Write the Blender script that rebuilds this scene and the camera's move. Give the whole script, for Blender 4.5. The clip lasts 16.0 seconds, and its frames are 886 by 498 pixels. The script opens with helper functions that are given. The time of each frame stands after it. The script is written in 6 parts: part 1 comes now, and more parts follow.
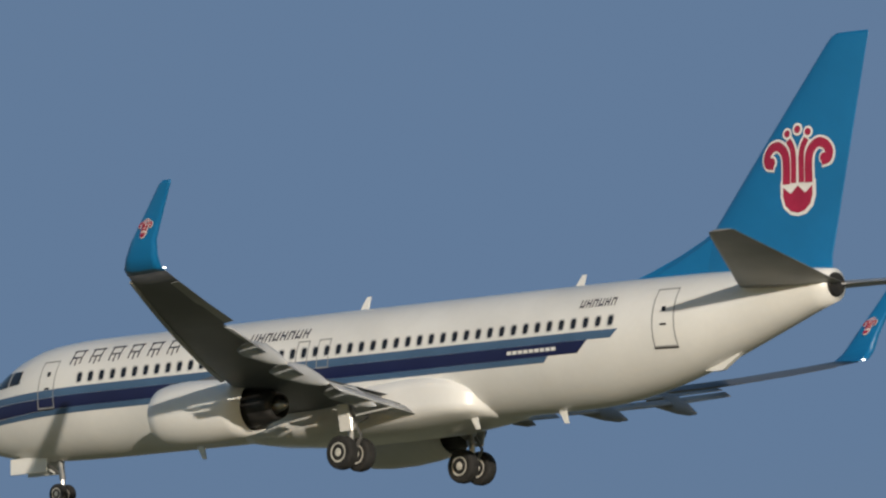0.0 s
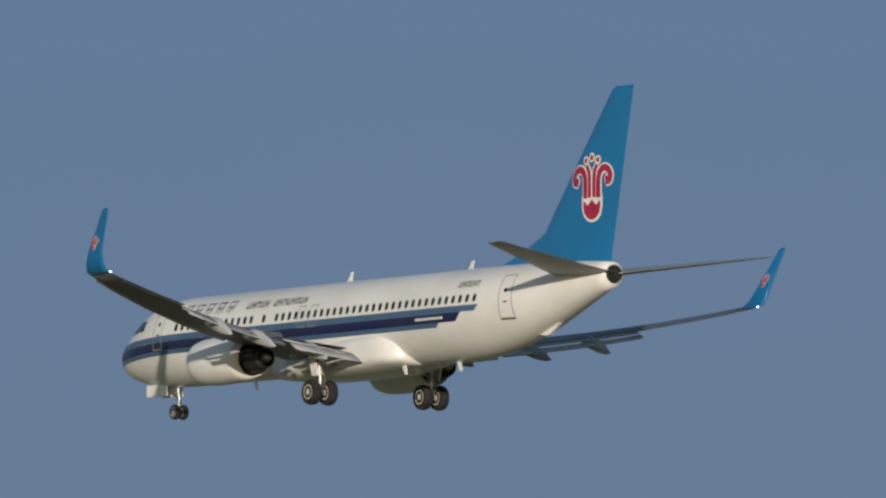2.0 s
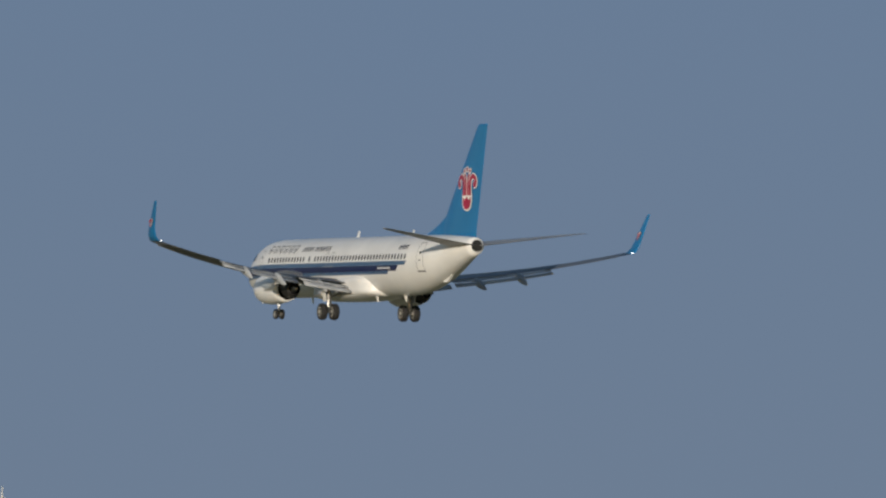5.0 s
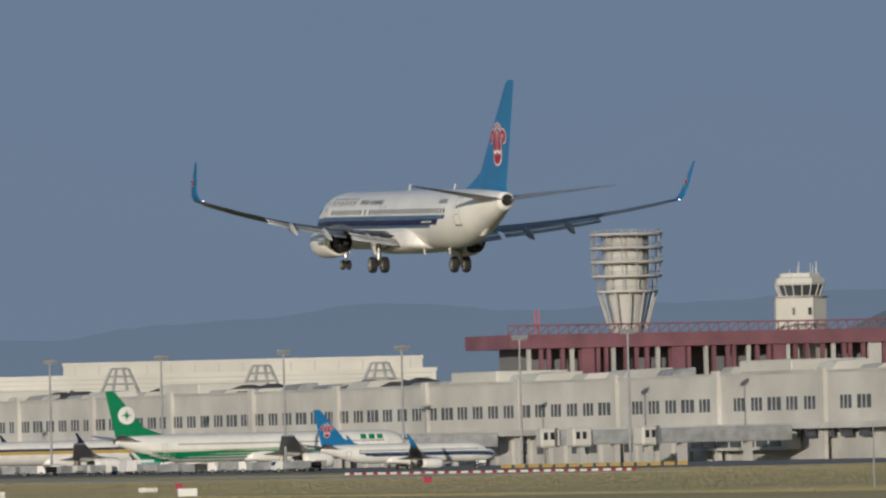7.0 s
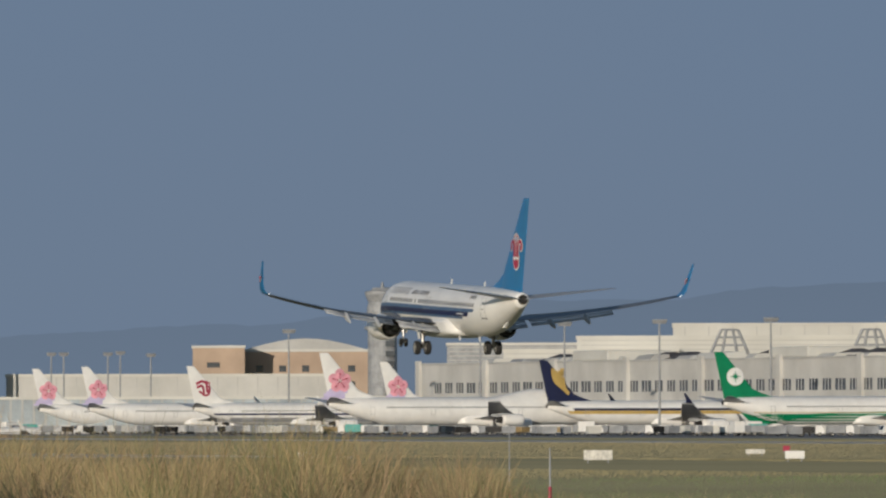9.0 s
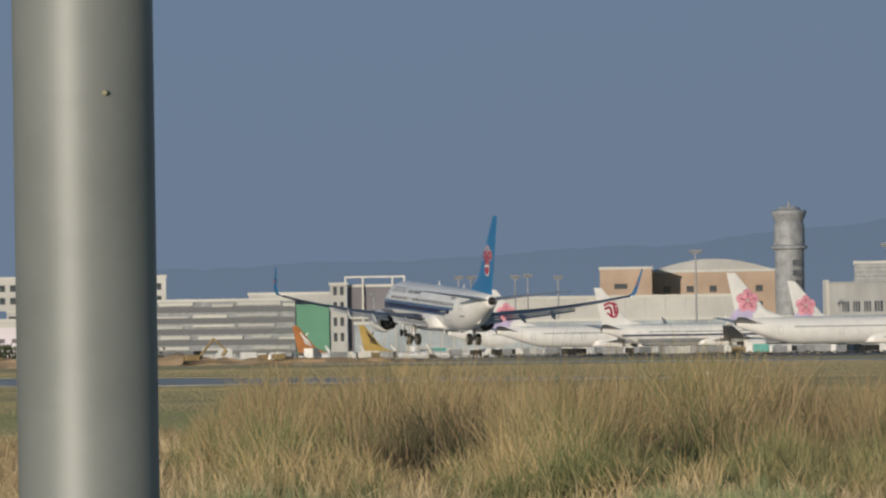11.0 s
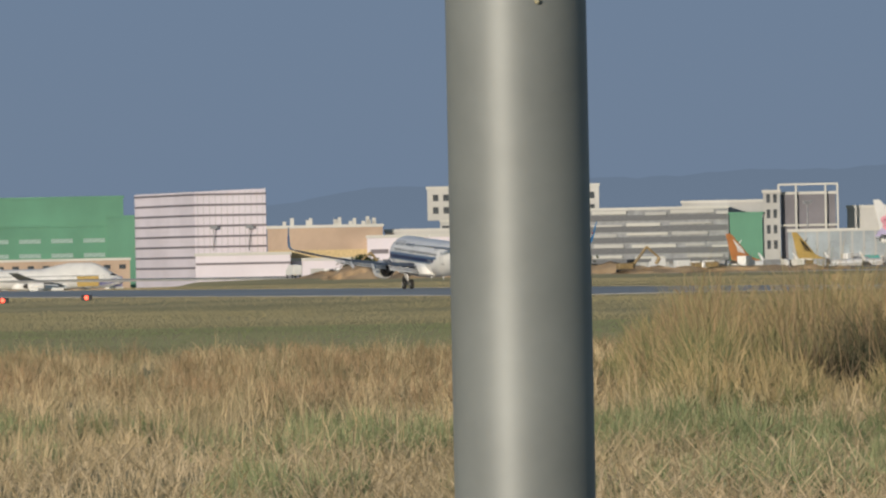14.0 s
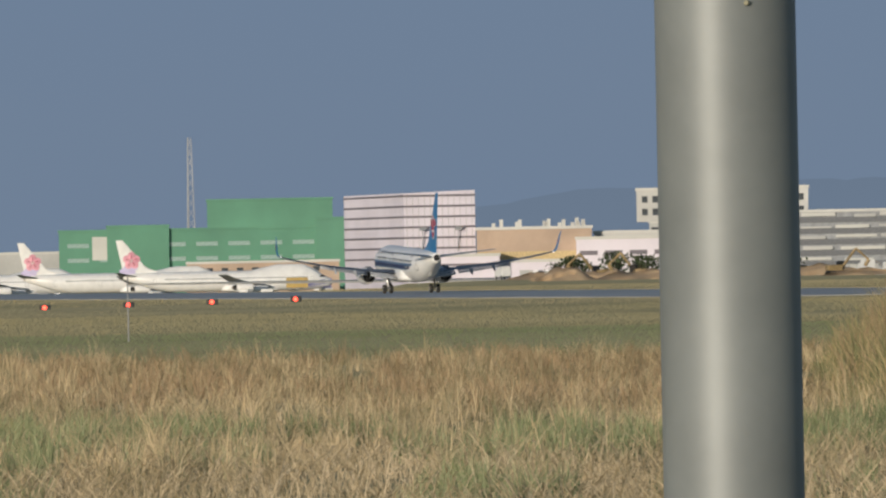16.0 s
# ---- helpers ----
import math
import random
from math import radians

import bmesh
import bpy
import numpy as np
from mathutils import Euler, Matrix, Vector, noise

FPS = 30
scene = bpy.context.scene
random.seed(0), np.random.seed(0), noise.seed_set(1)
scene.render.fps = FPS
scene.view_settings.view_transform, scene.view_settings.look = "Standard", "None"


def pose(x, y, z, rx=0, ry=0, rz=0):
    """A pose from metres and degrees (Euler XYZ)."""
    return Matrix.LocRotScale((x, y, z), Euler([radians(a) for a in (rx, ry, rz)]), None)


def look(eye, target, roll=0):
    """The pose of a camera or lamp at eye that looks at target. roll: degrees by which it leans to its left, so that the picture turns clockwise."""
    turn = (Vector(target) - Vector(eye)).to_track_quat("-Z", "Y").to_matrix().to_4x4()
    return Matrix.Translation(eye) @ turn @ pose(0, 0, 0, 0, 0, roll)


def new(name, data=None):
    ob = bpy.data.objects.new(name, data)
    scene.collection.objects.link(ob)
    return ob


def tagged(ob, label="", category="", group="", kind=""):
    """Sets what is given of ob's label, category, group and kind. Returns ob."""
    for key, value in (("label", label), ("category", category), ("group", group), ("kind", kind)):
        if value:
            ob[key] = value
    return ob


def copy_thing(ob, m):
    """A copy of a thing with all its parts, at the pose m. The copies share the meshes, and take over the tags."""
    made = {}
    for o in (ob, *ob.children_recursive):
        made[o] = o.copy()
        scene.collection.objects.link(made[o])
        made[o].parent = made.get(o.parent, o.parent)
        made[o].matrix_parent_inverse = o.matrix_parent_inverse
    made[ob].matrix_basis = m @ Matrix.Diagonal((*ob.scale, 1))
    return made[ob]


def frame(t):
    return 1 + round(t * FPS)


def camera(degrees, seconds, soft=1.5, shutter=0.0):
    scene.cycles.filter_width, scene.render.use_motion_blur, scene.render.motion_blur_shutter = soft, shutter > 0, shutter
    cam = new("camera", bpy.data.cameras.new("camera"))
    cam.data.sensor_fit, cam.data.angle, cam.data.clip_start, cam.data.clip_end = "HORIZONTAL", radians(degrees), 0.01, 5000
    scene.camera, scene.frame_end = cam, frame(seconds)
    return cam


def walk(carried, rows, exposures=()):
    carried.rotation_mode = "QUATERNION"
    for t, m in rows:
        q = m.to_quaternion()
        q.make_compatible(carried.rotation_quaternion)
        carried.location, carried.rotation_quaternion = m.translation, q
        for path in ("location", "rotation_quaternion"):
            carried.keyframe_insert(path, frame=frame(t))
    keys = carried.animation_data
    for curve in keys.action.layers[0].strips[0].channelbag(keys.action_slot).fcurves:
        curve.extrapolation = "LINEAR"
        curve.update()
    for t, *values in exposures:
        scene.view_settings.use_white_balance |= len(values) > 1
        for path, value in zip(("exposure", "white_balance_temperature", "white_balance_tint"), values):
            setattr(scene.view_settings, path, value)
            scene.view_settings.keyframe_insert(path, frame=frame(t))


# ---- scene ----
# A landing airliner over a runway, seen through a long lens from a grassy bank beside the fence.
# Origin: the ground under the camera's foot at apron level; +y is the bearing 0, bearings grow to the right.
EYE = Vector((0.0, 0.0, 4.1))
UNIT = 1.0 / 19500.0          # one bearing unit, in radians
HEADING = 16.2                # runway direction, degrees to the left of +y
RUNWAY_SIDE = 269.0           # distance of the camera from the runway's centre line
RUNWAY_Z = 0.50

# seconds, bearing, elevation, lean (degrees)
CAMERA_PATH = [
    (0.0, 33.295, 8.424, 0.80),
    (0.5, 29.191, 7.501, 0.80),
    (1.0, 25.791, 6.691, 0.80),
    (1.5, 22.643, 6.037, 0.80),
    (2.0, 19.912, 5.538, 0.80),
    (2.5, 17.504, 5.196, 0.80),
    (3.0, 15.484, 5.009, 0.80),
    (5.3, 7.927, 1.822, 0.30),
    (5.5, 7.576, 1.674, 0.47),
    (6.0, 6.637, 1.488, 0.90),
    (6.5, 5.480, 1.394, 1.45),
    (7.0, 4.339, 1.038, 1.33),
    (7.5, 3.467, 1.001, 0.92),
    (8.0, 2.643, 0.983, 0.47),
    (8.5, 1.859, 0.940, 0.28),
    (9.0, 1.156, 0.877, 0.12),
    (9.5, 0.536, 0.792, 0.16),
    (10.0, 0.004, 0.687, 0.47),
    (12.5, -2.213, 0.202, 0.96),
    (13.0, -2.576, 0.116, 1.02),
    (13.5, -2.911, 0.061, 1.12),
    (14.0, -3.220, 0.046, 1.14),
    (14.5, -3.502, 0.056, 1.12),
    (15.0, -3.771, 0.065, 1.12),
    (15.5, -4.038, 0.071, 1.12),
    (16.0, -4.307, 0.075, 1.12),
]
cam = camera(4.6047, 16.0, soft=2.3)


def sight(bearing, elevation, lean):
    b, e = radians(bearing), radians(elevation)
    way = Vector((math.sin(b) * math.cos(e), math.cos(b) * math.cos(e), math.sin(e)))
    return look(EYE, EYE + 100 * way, -lean)


walk(cam, [(t, sight(b, e, r)) for t, b, e, r in CAMERA_PATH], exposures=[(0.0, 0.0), (5.5, 0.0), (7.5, -0.03), (10.0, -0.03), (12.5, 0.05), (16.0, 0.08)])

# seconds, x, y, z of the tail reference point, pitch, bank, heading to the left of +y (degrees)
FLIGHT = [
    (0.0, 197.30, 287.2, 52.70, 1.25, -0.54, 15.15),
    (0.5, 187.50, 324.8, 50.60, 1.42, -0.50, 14.95),
    (1.0, 181.20, 364.5, 49.00, 1.47, -0.19, 14.85),
    (1.5, 172.80, 403.5, 47.80, 1.47, 0.01, 14.83),
    (2.0, 164.00, 442.9, 47.20, 1.49, 0.20, 14.82),
    (2.5, 154.30, 482.6, 47.40, 1.48, 0.50, 14.86),
    (3.0, 144.80, 520.9, 48.60, 1.55, 0.45, 14.87),
    (5.5, 100.20, 775.9, 26.36, 1.13, 0.87, 14.89),
    (6.0, 90.86, 811.6, 24.29, 1.00, 1.24, 14.87),
    (6.5, 73.85, 773.2, 21.88, 1.19, 1.75, 14.85),
    (7.0, 58.25, 740.0, 19.58, 1.18, 0.63, 14.89),
    (7.5, 48.98, 769.6, 17.66, 1.21, -0.21, 14.95),
    (8.0, 40.02, 804.2, 15.89, 1.33, -0.32, 15.00),
    (8.5, 31.02, 838.2, 14.11, 1.55, 0.03, 15.10),
    (9.0, 21.95, 872.9, 12.43, 1.90, 0.27, 15.18),
    (9.5, 12.95, 906.5, 10.90, 2.27, 0.47, 15.40),
    (10.0, 3.99, 944.8, 9.48, 2.45, 0.90, 15.45),
    (12.5, -42.80, 1168.0, 4.60, 2.25, 0.85, 15.14),
    (14.0, -69.00, 1246.0, 3.88, 2.00, 0.10, 15.00),
    (14.5, -77.20, 1270.5, 3.80, 1.85, -0.10, 14.90),
    (15.0, -86.00, 1298.0, 3.82, 1.75, -0.10, 14.80),
    (15.5, -94.75, 1323.2, 3.83, 1.66, -0.05, 14.70),
    (16.0, -104.00, 1354.0, 3.85, 1.60, -0.05, 14.70),
]


def spot(u, d, z=0.0):
    """The place at bearing u (in units from 2250), d metres away, at height z."""
    a = (u - 2250.0) * UNIT
    return Vector((d * math.sin(a), d * math.cos(a), z))


def height(v, d):
    """The height of what shows at elevation v (in units below 466.5) at d metres."""
    return EYE.z + (466.5 - v) * UNIT * d


# ---- light ----
SUN_BEARING = math.degrees(math.atan2(-0.408, -0.913))   # over the camera's left shoulder
SUN_HEIGHT = 8.0
world = bpy.data.worlds.new("world")
scene.world = world
world.use_nodes = True
wn = world.node_tree
sky = wn.nodes.new("ShaderNodeTexSky")
sky.sky_type = 'NISHITA'
sky.sun_disc = False
sky.sun_elevation = radians(SUN_HEIGHT)
sky.sun_rotation = radians(SUN_BEARING)
sky.air_density, sky.dust_density, sky.ozone_density = 1.0, 0.4, 2.0
wn.links.new(sky.outputs[0], wn.nodes["Background"].inputs[0])
wn.nodes["Background"].inputs[1].default_value = 0.098
sun = new("sun", bpy.data.lights.new("sun", 'SUN'))
sun.data.energy, sun.data.angle, sun.data.color = 3.15, radians(0.5), (1.0, 0.90, 0.77)
b, e = radians(SUN_BEARING), radians(SUN_HEIGHT)
sun.matrix_world = look((0, 0, 0), (-math.sin(b) * math.cos(e), -math.cos(b) * math.cos(e), -math.sin(e)))
sun.location = (0, 0, 300)


# ---- materials ----
def material(name, colour, rough=0.5, metal=0.0, var=0.12, scale=2.0, fine=30.0, bump=0.0, spread=0.0, tint=None, coat=0.0, gloss=0.5):
    """A surface with stains at one scale, grain at a finer one, and optional relief and piece-to-piece spread."""
    m = bpy.data.materials.new(name)
    m.use_nodes = True
    n, l = m.node_tree.nodes, m.node_tree.links
    p = n["Principled BSDF"]
    p.inputs["Roughness"].default_value = rough
    p.inputs["Metallic"].default_value = metal
    p.inputs["Coat Weight"].default_value = coat
    p.inputs["Specular IOR Level"].default_value = gloss
    tc = n.new("ShaderNodeTexCoord")
    a, f = n.new("ShaderNodeTexNoise"), n.new("ShaderNodeTexNoise")
    a.inputs["Scale"].default_value, f.inputs["Scale"].default_value = scale, fine
    a.inputs["Detail"].default_value, f.inputs["Detail"].default_value = 5, 3
    l.new(tc.outputs["Object"], a.inputs["Vector"])
    l.new(tc.outputs["Object"], f.inputs["Vector"])
    mix = n.new("ShaderNodeMix")
    mix.data_type = 'RGBA'
    c = Vector(colour)
    d = Vector(tint) if tint else c * (1 - 2 * var)
    mix.inputs["A"].default_value = (*d, 1)
    mix.inputs["B"].default_value = (*(c * (1 + var)), 1)
    ramp = n.new("ShaderNodeMapRange")
    ramp.inputs["From Min"].default_value, ramp.inputs["From Max"].default_value = 0.35, 0.65
    l.new(a.outputs["Fac"], ramp.inputs["Value"])
    l.new(ramp.outputs[0], mix.inputs["Factor"])
    hsv = n.new("ShaderNodeHueSaturation")
    l.new(mix.outputs["Result"], hsv.inputs["Color"])
    g = n.new("ShaderNodeMapRange")
    g.inputs["To Min"].default_value, g.inputs["To Max"].default_value = 1 - var * 0.6, 1 + var * 0.6
    l.new(f.outputs["Fac"], g.inputs["Value"])
    out = g.outputs[0]
    if spread:
        geo = n.new("ShaderNodeNewGeometry")
        s = n.new("ShaderNodeMapRange")
        s.inputs["To Min"].default_value, s.inputs["To Max"].default_value = 1 - spread, 1 + spread
        l.new(geo.outputs["Random Per Island"], s.inputs["Value"])
        mu = n.new("ShaderNodeMath")
        mu.operation = 'MULTIPLY'
        l.new(out, mu.inputs[0])
        l.new(s.outputs[0], mu.inputs[1])
        out = mu.outputs[0]
    l.new(out, hsv.inputs["Value"])
    l.new(hsv.outputs["Color"], p.inputs["Base Color"])
    if bump:
        bp = n.new("ShaderNodeBump")
        bp.inputs["Strength"].default_value = bump
        bp.inputs["Distance"].default_value = 0.05
        l.new(f.outputs["Fac"], bp.inputs["Height"])
        l.new(bp.outputs[0], p.inputs["Normal"])
    return m


def glowing(name, colour, strength):
    m = bpy.data.materials.new(name)
    m.use_nodes = True
    p = m.node_tree.nodes["Principled BSDF"]
    p.inputs["Base Color"].default_value = (*colour, 1)
    p.inputs["Emission Color"].default_value = (*colour, 1)
    p.inputs["Emission Strength"].default_value = strength
    return m


WHITE = material("white aircraft paint", (0.78, 0.77, 0.74), 0.32, var=0.04, scale=0.35, fine=6, coat=0.3)
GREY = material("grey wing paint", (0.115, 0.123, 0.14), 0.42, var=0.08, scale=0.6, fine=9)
FLAP = material("pale grey flap paint", (0.40, 0.41, 0.42), 0.38, var=0.10, scale=0.8, fine=9)
TEAL = material("teal blue tail paint", (0.006, 0.155, 0.37), 0.35, var=0.05, scale=0.4, fine=8, coat=0.3)
NAVY = material("navy stripe paint", (0.012, 0.017, 0.07), 0.35, var=0.06, scale=0.5, fine=8)
STEEL_BLUE = material("steel blue stripe paint", (0.065, 0.125, 0.22), 0.35, var=0.06, scale=0.5, fine=8)
RED = material("crimson emblem paint", (0.36, 0.018, 0.06), 0.4, var=0.06, scale=2, fine=12)
PINK = material("pink blossom paint", (0.74, 0.34, 0.41), 0.4, var=0.10, scale=0.8, fine=6)
LILAC = material("lilac tail paint", (0.52, 0.46, 0.66), 0.4, var=0.06, scale=0.4, fine=6)
GREEN = material("green aircraft paint", (0.0, 0.20, 0.085), 0.35, var=0.06, scale=0.4, fine=6)
MIDNIGHT = material("midnight blue tail paint", (0.012, 0.016, 0.055), 0.35, var=0.06, scale=0.4, fine=6)
GOLD = material("ochre gold paint", (0.48, 0.33, 0.10), 0.4, var=0.06, scale=0.5, fine=6)
ORANGE = material("orange tail paint", (0.44, 0.18, 0.06), 0.4, var=0.08, scale=0.5, fine=6)
GLASS = material("dark cabin glass", (0.02, 0.022, 0.028), 0.12, var=0.05)
TYRE = material("worn black tyre rubber", (0.022, 0.021, 0.02), 0.8, var=0.2, scale=4, fine=20)
METAL = material("bare grey metal", (0.42, 0.41, 0.40), 0.35, 0.8, var=0.12, scale=3, fine=20)
HUB = material("off-white wheel hub paint", (0.62, 0.60, 0.54), 0.5, var=0.15, scale=4, fine=15)
DARK = material("sooty dark metal", (0.035, 0.033, 0.032), 0.55, 0.4, var=0.2, scale=3, fine=15)
SEAM = material("grey panel seam", (0.30, 0.30, 0.30), 0.5, var=0.1)
LAMP_WHITE = glowing("white lamp glass", (1.0, 0.97, 0.9), 4.0)
LAMP_RED = glowing("red lamp glass", (1.0, 0.06, 0.03), 5.0)


# ---- mesh helpers ----
def part(name, bm, mat, parent=None, label="", smooth=False, m=None):
    mesh = bpy.data.meshes.new(name)
    if smooth:
        for f in bm.faces:
            f.smooth = True
    bm.normal_update()
    bm.to_mesh(mesh)
    bm.free()
    mesh.materials.append(mat)
    ob = new(name, mesh)
    if parent is not None:
        ob.parent = parent
    if m is not None:
        ob.matrix_basis = m
    if label:
        ob["label"] = label
    return ob


def thing(name, m, label, category, group="", kind=""):
    ob = new(name)
    ob.empty_display_size = 0.5
    ob.matrix_basis = m
    return tagged(ob, label, category, group, kind)


def loft(bm, rings, closed=True, caps=True):
    rows = [[bm.verts.new(p) for p in r] for r in rings]
    n = len(rows[0])
    for a, b in zip(rows, rows[1:]):
        for i in range(n if closed else n - 1):
            j = (i + 1) % n
            bm.faces.new((a[i], a[j], b[j], b[i]))
    if caps and closed:
        bm.faces.new(list(reversed(rows[0])))
        bm.faces.new(rows[-1])
    return rows


def box(bm, x0, x1, y0, y1, z0, z1, m=None, bevel=0.0):
    vs = [Vector((x, y, z)) for x in (x0, x1) for y in (y0, y1) for z in (z0, z1)]
    if m is not None:
        vs = [m @ v for v in vs]
    v = [bm.verts.new(p) for p in vs]
    fs = [bm.faces.new([v[i] for i in q]) for q in ((0, 1, 3, 2), (4, 6, 7, 5), (0, 4, 5, 1), (2, 3, 7, 6), (0, 2, 6, 4), (1, 5, 7, 3))]
    if bevel:
        es = {e for f in fs for e in f.edges}
        bmesh.ops.bevel(bm, geom=list(es), offset=bevel, segments=1, affect='EDGES')


def ring(c, axis, r, n=16, squash=1.0):
    axis = Vector(axis).normalized()
    a = axis.orthogonal().normalized() if abs(axis.z) > 0.9 else axis.cross(Vector((0, 0, 1))).normalized()
    b = axis.cross(a)
    return [Vector(c) + r * math.cos(2 * math.pi * i / n) * a + r * squash * math.sin(2 * math.pi * i / n) * b for i in range(n)]


def tube(bm, stations, axis, n=16, caps=True):
    """A turned body: stations are (centre, radius) along the axis."""
    return loft(bm, [ring(c, axis, max(r, 0.002), n) for c, r in stations], caps=caps)


def rod(bm, p, q, r, r2=None, n=8):
    p, q = Vector(p), Vector(q)
    tube(bm, [(p, r), (q, r if r2 is None else r2)], q - p, n)


def prism(bm, outline, y0, y1):
    """An outline in x, z made solid between y0 and y1."""
    a = [bm.verts.new((x, y0, z)) for x, z in outline]
    b = [bm.verts.new((x, y1, z)) for x, z in outline]
    n = len(a)
    bm.faces.new(a)
    bm.faces.new(list(reversed(b)))
    for i in range(n):
        j = (i + 1) % n
        bm.faces.new((a[j], a[i], b[i], b[j]))
    bmesh.ops.recalc_face_normals(bm, faces=bm.faces[:])


# ---- aircraft ----
# Aircraft space: x forward, y to the left wing, z up. Lengths below are metres behind the nose of the 39.5 m twin jet,
# which the larger types stretch and widen.
FUSELAGE = [(0.0, 0.04, -0.48, -0.58), (0.25, 0.42, -0.08, -1.02), (0.7, 0.78, 0.28, -1.34), (1.4, 1.12, 0.62, -1.60), (2.2, 1.38, 1.08, -1.76),
            (3.0, 1.58, 1.52, -1.87), (4.0, 1.74, 1.82, -1.95), (5.2, 1.84, 1.95, -1.99), (6.8, 1.88, 2.00, -2.01), (26.0, 1.88, 2.00, -2.01),
            (27.8, 1.85, 2.00, -1.92), (29.6, 1.73, 1.99, -1.62), (31.4, 1.50, 1.97, -1.16), (33.1, 1.20, 1.93, -0.60), (34.9, 0.84, 1.84, 0.02),
            (36.0, 0.62, 1.76, 0.40), (36.7, 0.50, 1.68, 0.62)]


def foil(s, t):
    """Half thickness of a wing section at s of its chord."""
    return 5 * t * (0.2969 * math.sqrt(max(s, 0)) - 0.126 * s - 0.3516 * s * s + 0.2843 * s ** 3 - 0.1036 * s ** 4)


class Type:
    """Proportions of an aircraft type, relative to the narrow twin jet."""

    def __init__(self, length=37.85, radius=1.94, span=1.0, wing_x=14.45, fin=1.0, tail=1.0, gear=1.0, engine=1.0, engines=((4.83, 0.0),), origin=31.05, hump=False, stance=3.66):
        self.length, self.r, self.span, self.wing_x, self.fin, self.tail = length, radius / 1.94, span, wing_x, fin, tail
        self.gear, self.engine, self.engines, self.origin, self.hump, self.stance = gear, engine, engines, origin, hump, stance
        a, b = 6.8 * self.r, length - 10.7 * self.r
        self.table = []
        for x, w, top, bot in FUSELAGE:
            x = x * self.r if x <= 6.8 else b + (x - 26.0) * self.r if x >= 26 else x
            self.table.append((x, w * self.r, top * self.r, bot * self.r))

    def section(self, x):
        t = self.table
        x = min(max(x, 0), t[-1][0])
        for i in range(len(t) - 1):
            if x <= t[i + 1][0]:
                break
        k = (x - t[i][0]) / (t[i + 1][0] - t[i][0])
        p0, p1, p2, p3 = t[max(i - 1, 0)], t[i], t[i + 1], t[min(i + 2, len(t) - 1)]
        out = []
        for j in (1, 2, 3):
            h = p2[0] - p1[0]
            m1 = (p2[j] - p0[j]) / max(p2[0] - p0[0], 1e-6) * h
            m2 = (p3[j] - p1[j]) / max(p3[0] - p1[0], 1e-6) * h
            if i == 0:
                m1 = 2.2 * (p2[j] - p1[j])
            k2, k3 = k * k, k ** 3
            out.append((2 * k3 - 3 * k2 + 1) * p1[j] + (k3 - 2 * k2 + k) * m1 + (-2 * k3 + 3 * k2) * p2[j] + (k3 - k2) * m2)
        return out

    def skin(self, x, z, side=1, off=0.008):
        """The point of the fuselage's skin at x and height z."""
        w, top, bot = self.section(x)
        c, h = (top + bot) / 2, (top - bot) / 2
        q = max(-0.999, min(0.999, (z - c) / h))
        n = Vector((0, math.sqrt(1 - q * q) / w, q / h)).normalized()
        return Vector((self.origin - x, side * (w * math.sqrt(1 - q * q) + off * n.y), z + off * n.z))

    def at(self, x, y, z):
        return Vector((self.origin - x, y, z))


def sheet(bm, k, xs, lo, hi, side, off=0.008, rows=4, slant=0.0):
    """A painted band on the fuselage between the heights lo(x) and hi(x)."""
    g = [[bm.verts.new(k.skin(x + (slant * j / rows if x == xs[-1] else 0), lo(x) + (hi(x) - lo(x)) * j / rows, side, off)) for j in range(rows + 1)] for x in xs]
    for a, c in zip(g, g[1:]):
        for j in range(rows):
            q = (a[j], c[j], c[j + 1], a[j + 1])
            bm.faces.new(q if side < 0 else tuple(reversed(q)))


def frame_on(bm, k, x0, x1, z0, z1, side, width, off=0.014):
    """A thin outline on the skin: a door's seam."""
    for a0, a1, c0, c1 in ((x0, x1, z0, z0 + width), (x0, x1, z1 - width, z1), (x0, x0 + width, z0, z1), (x1 - width, x1, z0, z1)):
        n = 3 if a1 - a0 > width * 2 else 1
        sheet(bm, k, [a0 + (a1 - a0) * i / n for i in range(n + 1)], lambda x, v=c0: v, lambda x, v=c1: v, side, off, 6)


def surface(bm, sections, thick, up, n=14):
    """A wing-like body. sections: (leading edge point, chord, thickness ratio); up: unit vector across the section."""
    rings = []
    for le, c, t in sections:
        le = Vector(le)
        pts = []
        for i in range(n + 1):
            s = (0.5 - 0.5 * math.cos(math.pi * i / n)) ** 1.0
            pts.append(le + Vector((-s * c, 0, 0)) + Vector(up) * foil(s, t) * c * 1.05)
        for i in range(n - 1, 0, -1):
            s = 0.5 - 0.5 * math.cos(math.pi * i / n)
            pts.append(le + Vector((-s * c, 0, 0)) - Vector(up) * foil(s, t) * c * 0.75)
        rings.append(pts)
    loft(bm, rings)
    bmesh.ops.recalc_face_normals(bm, faces=bm.faces[:])


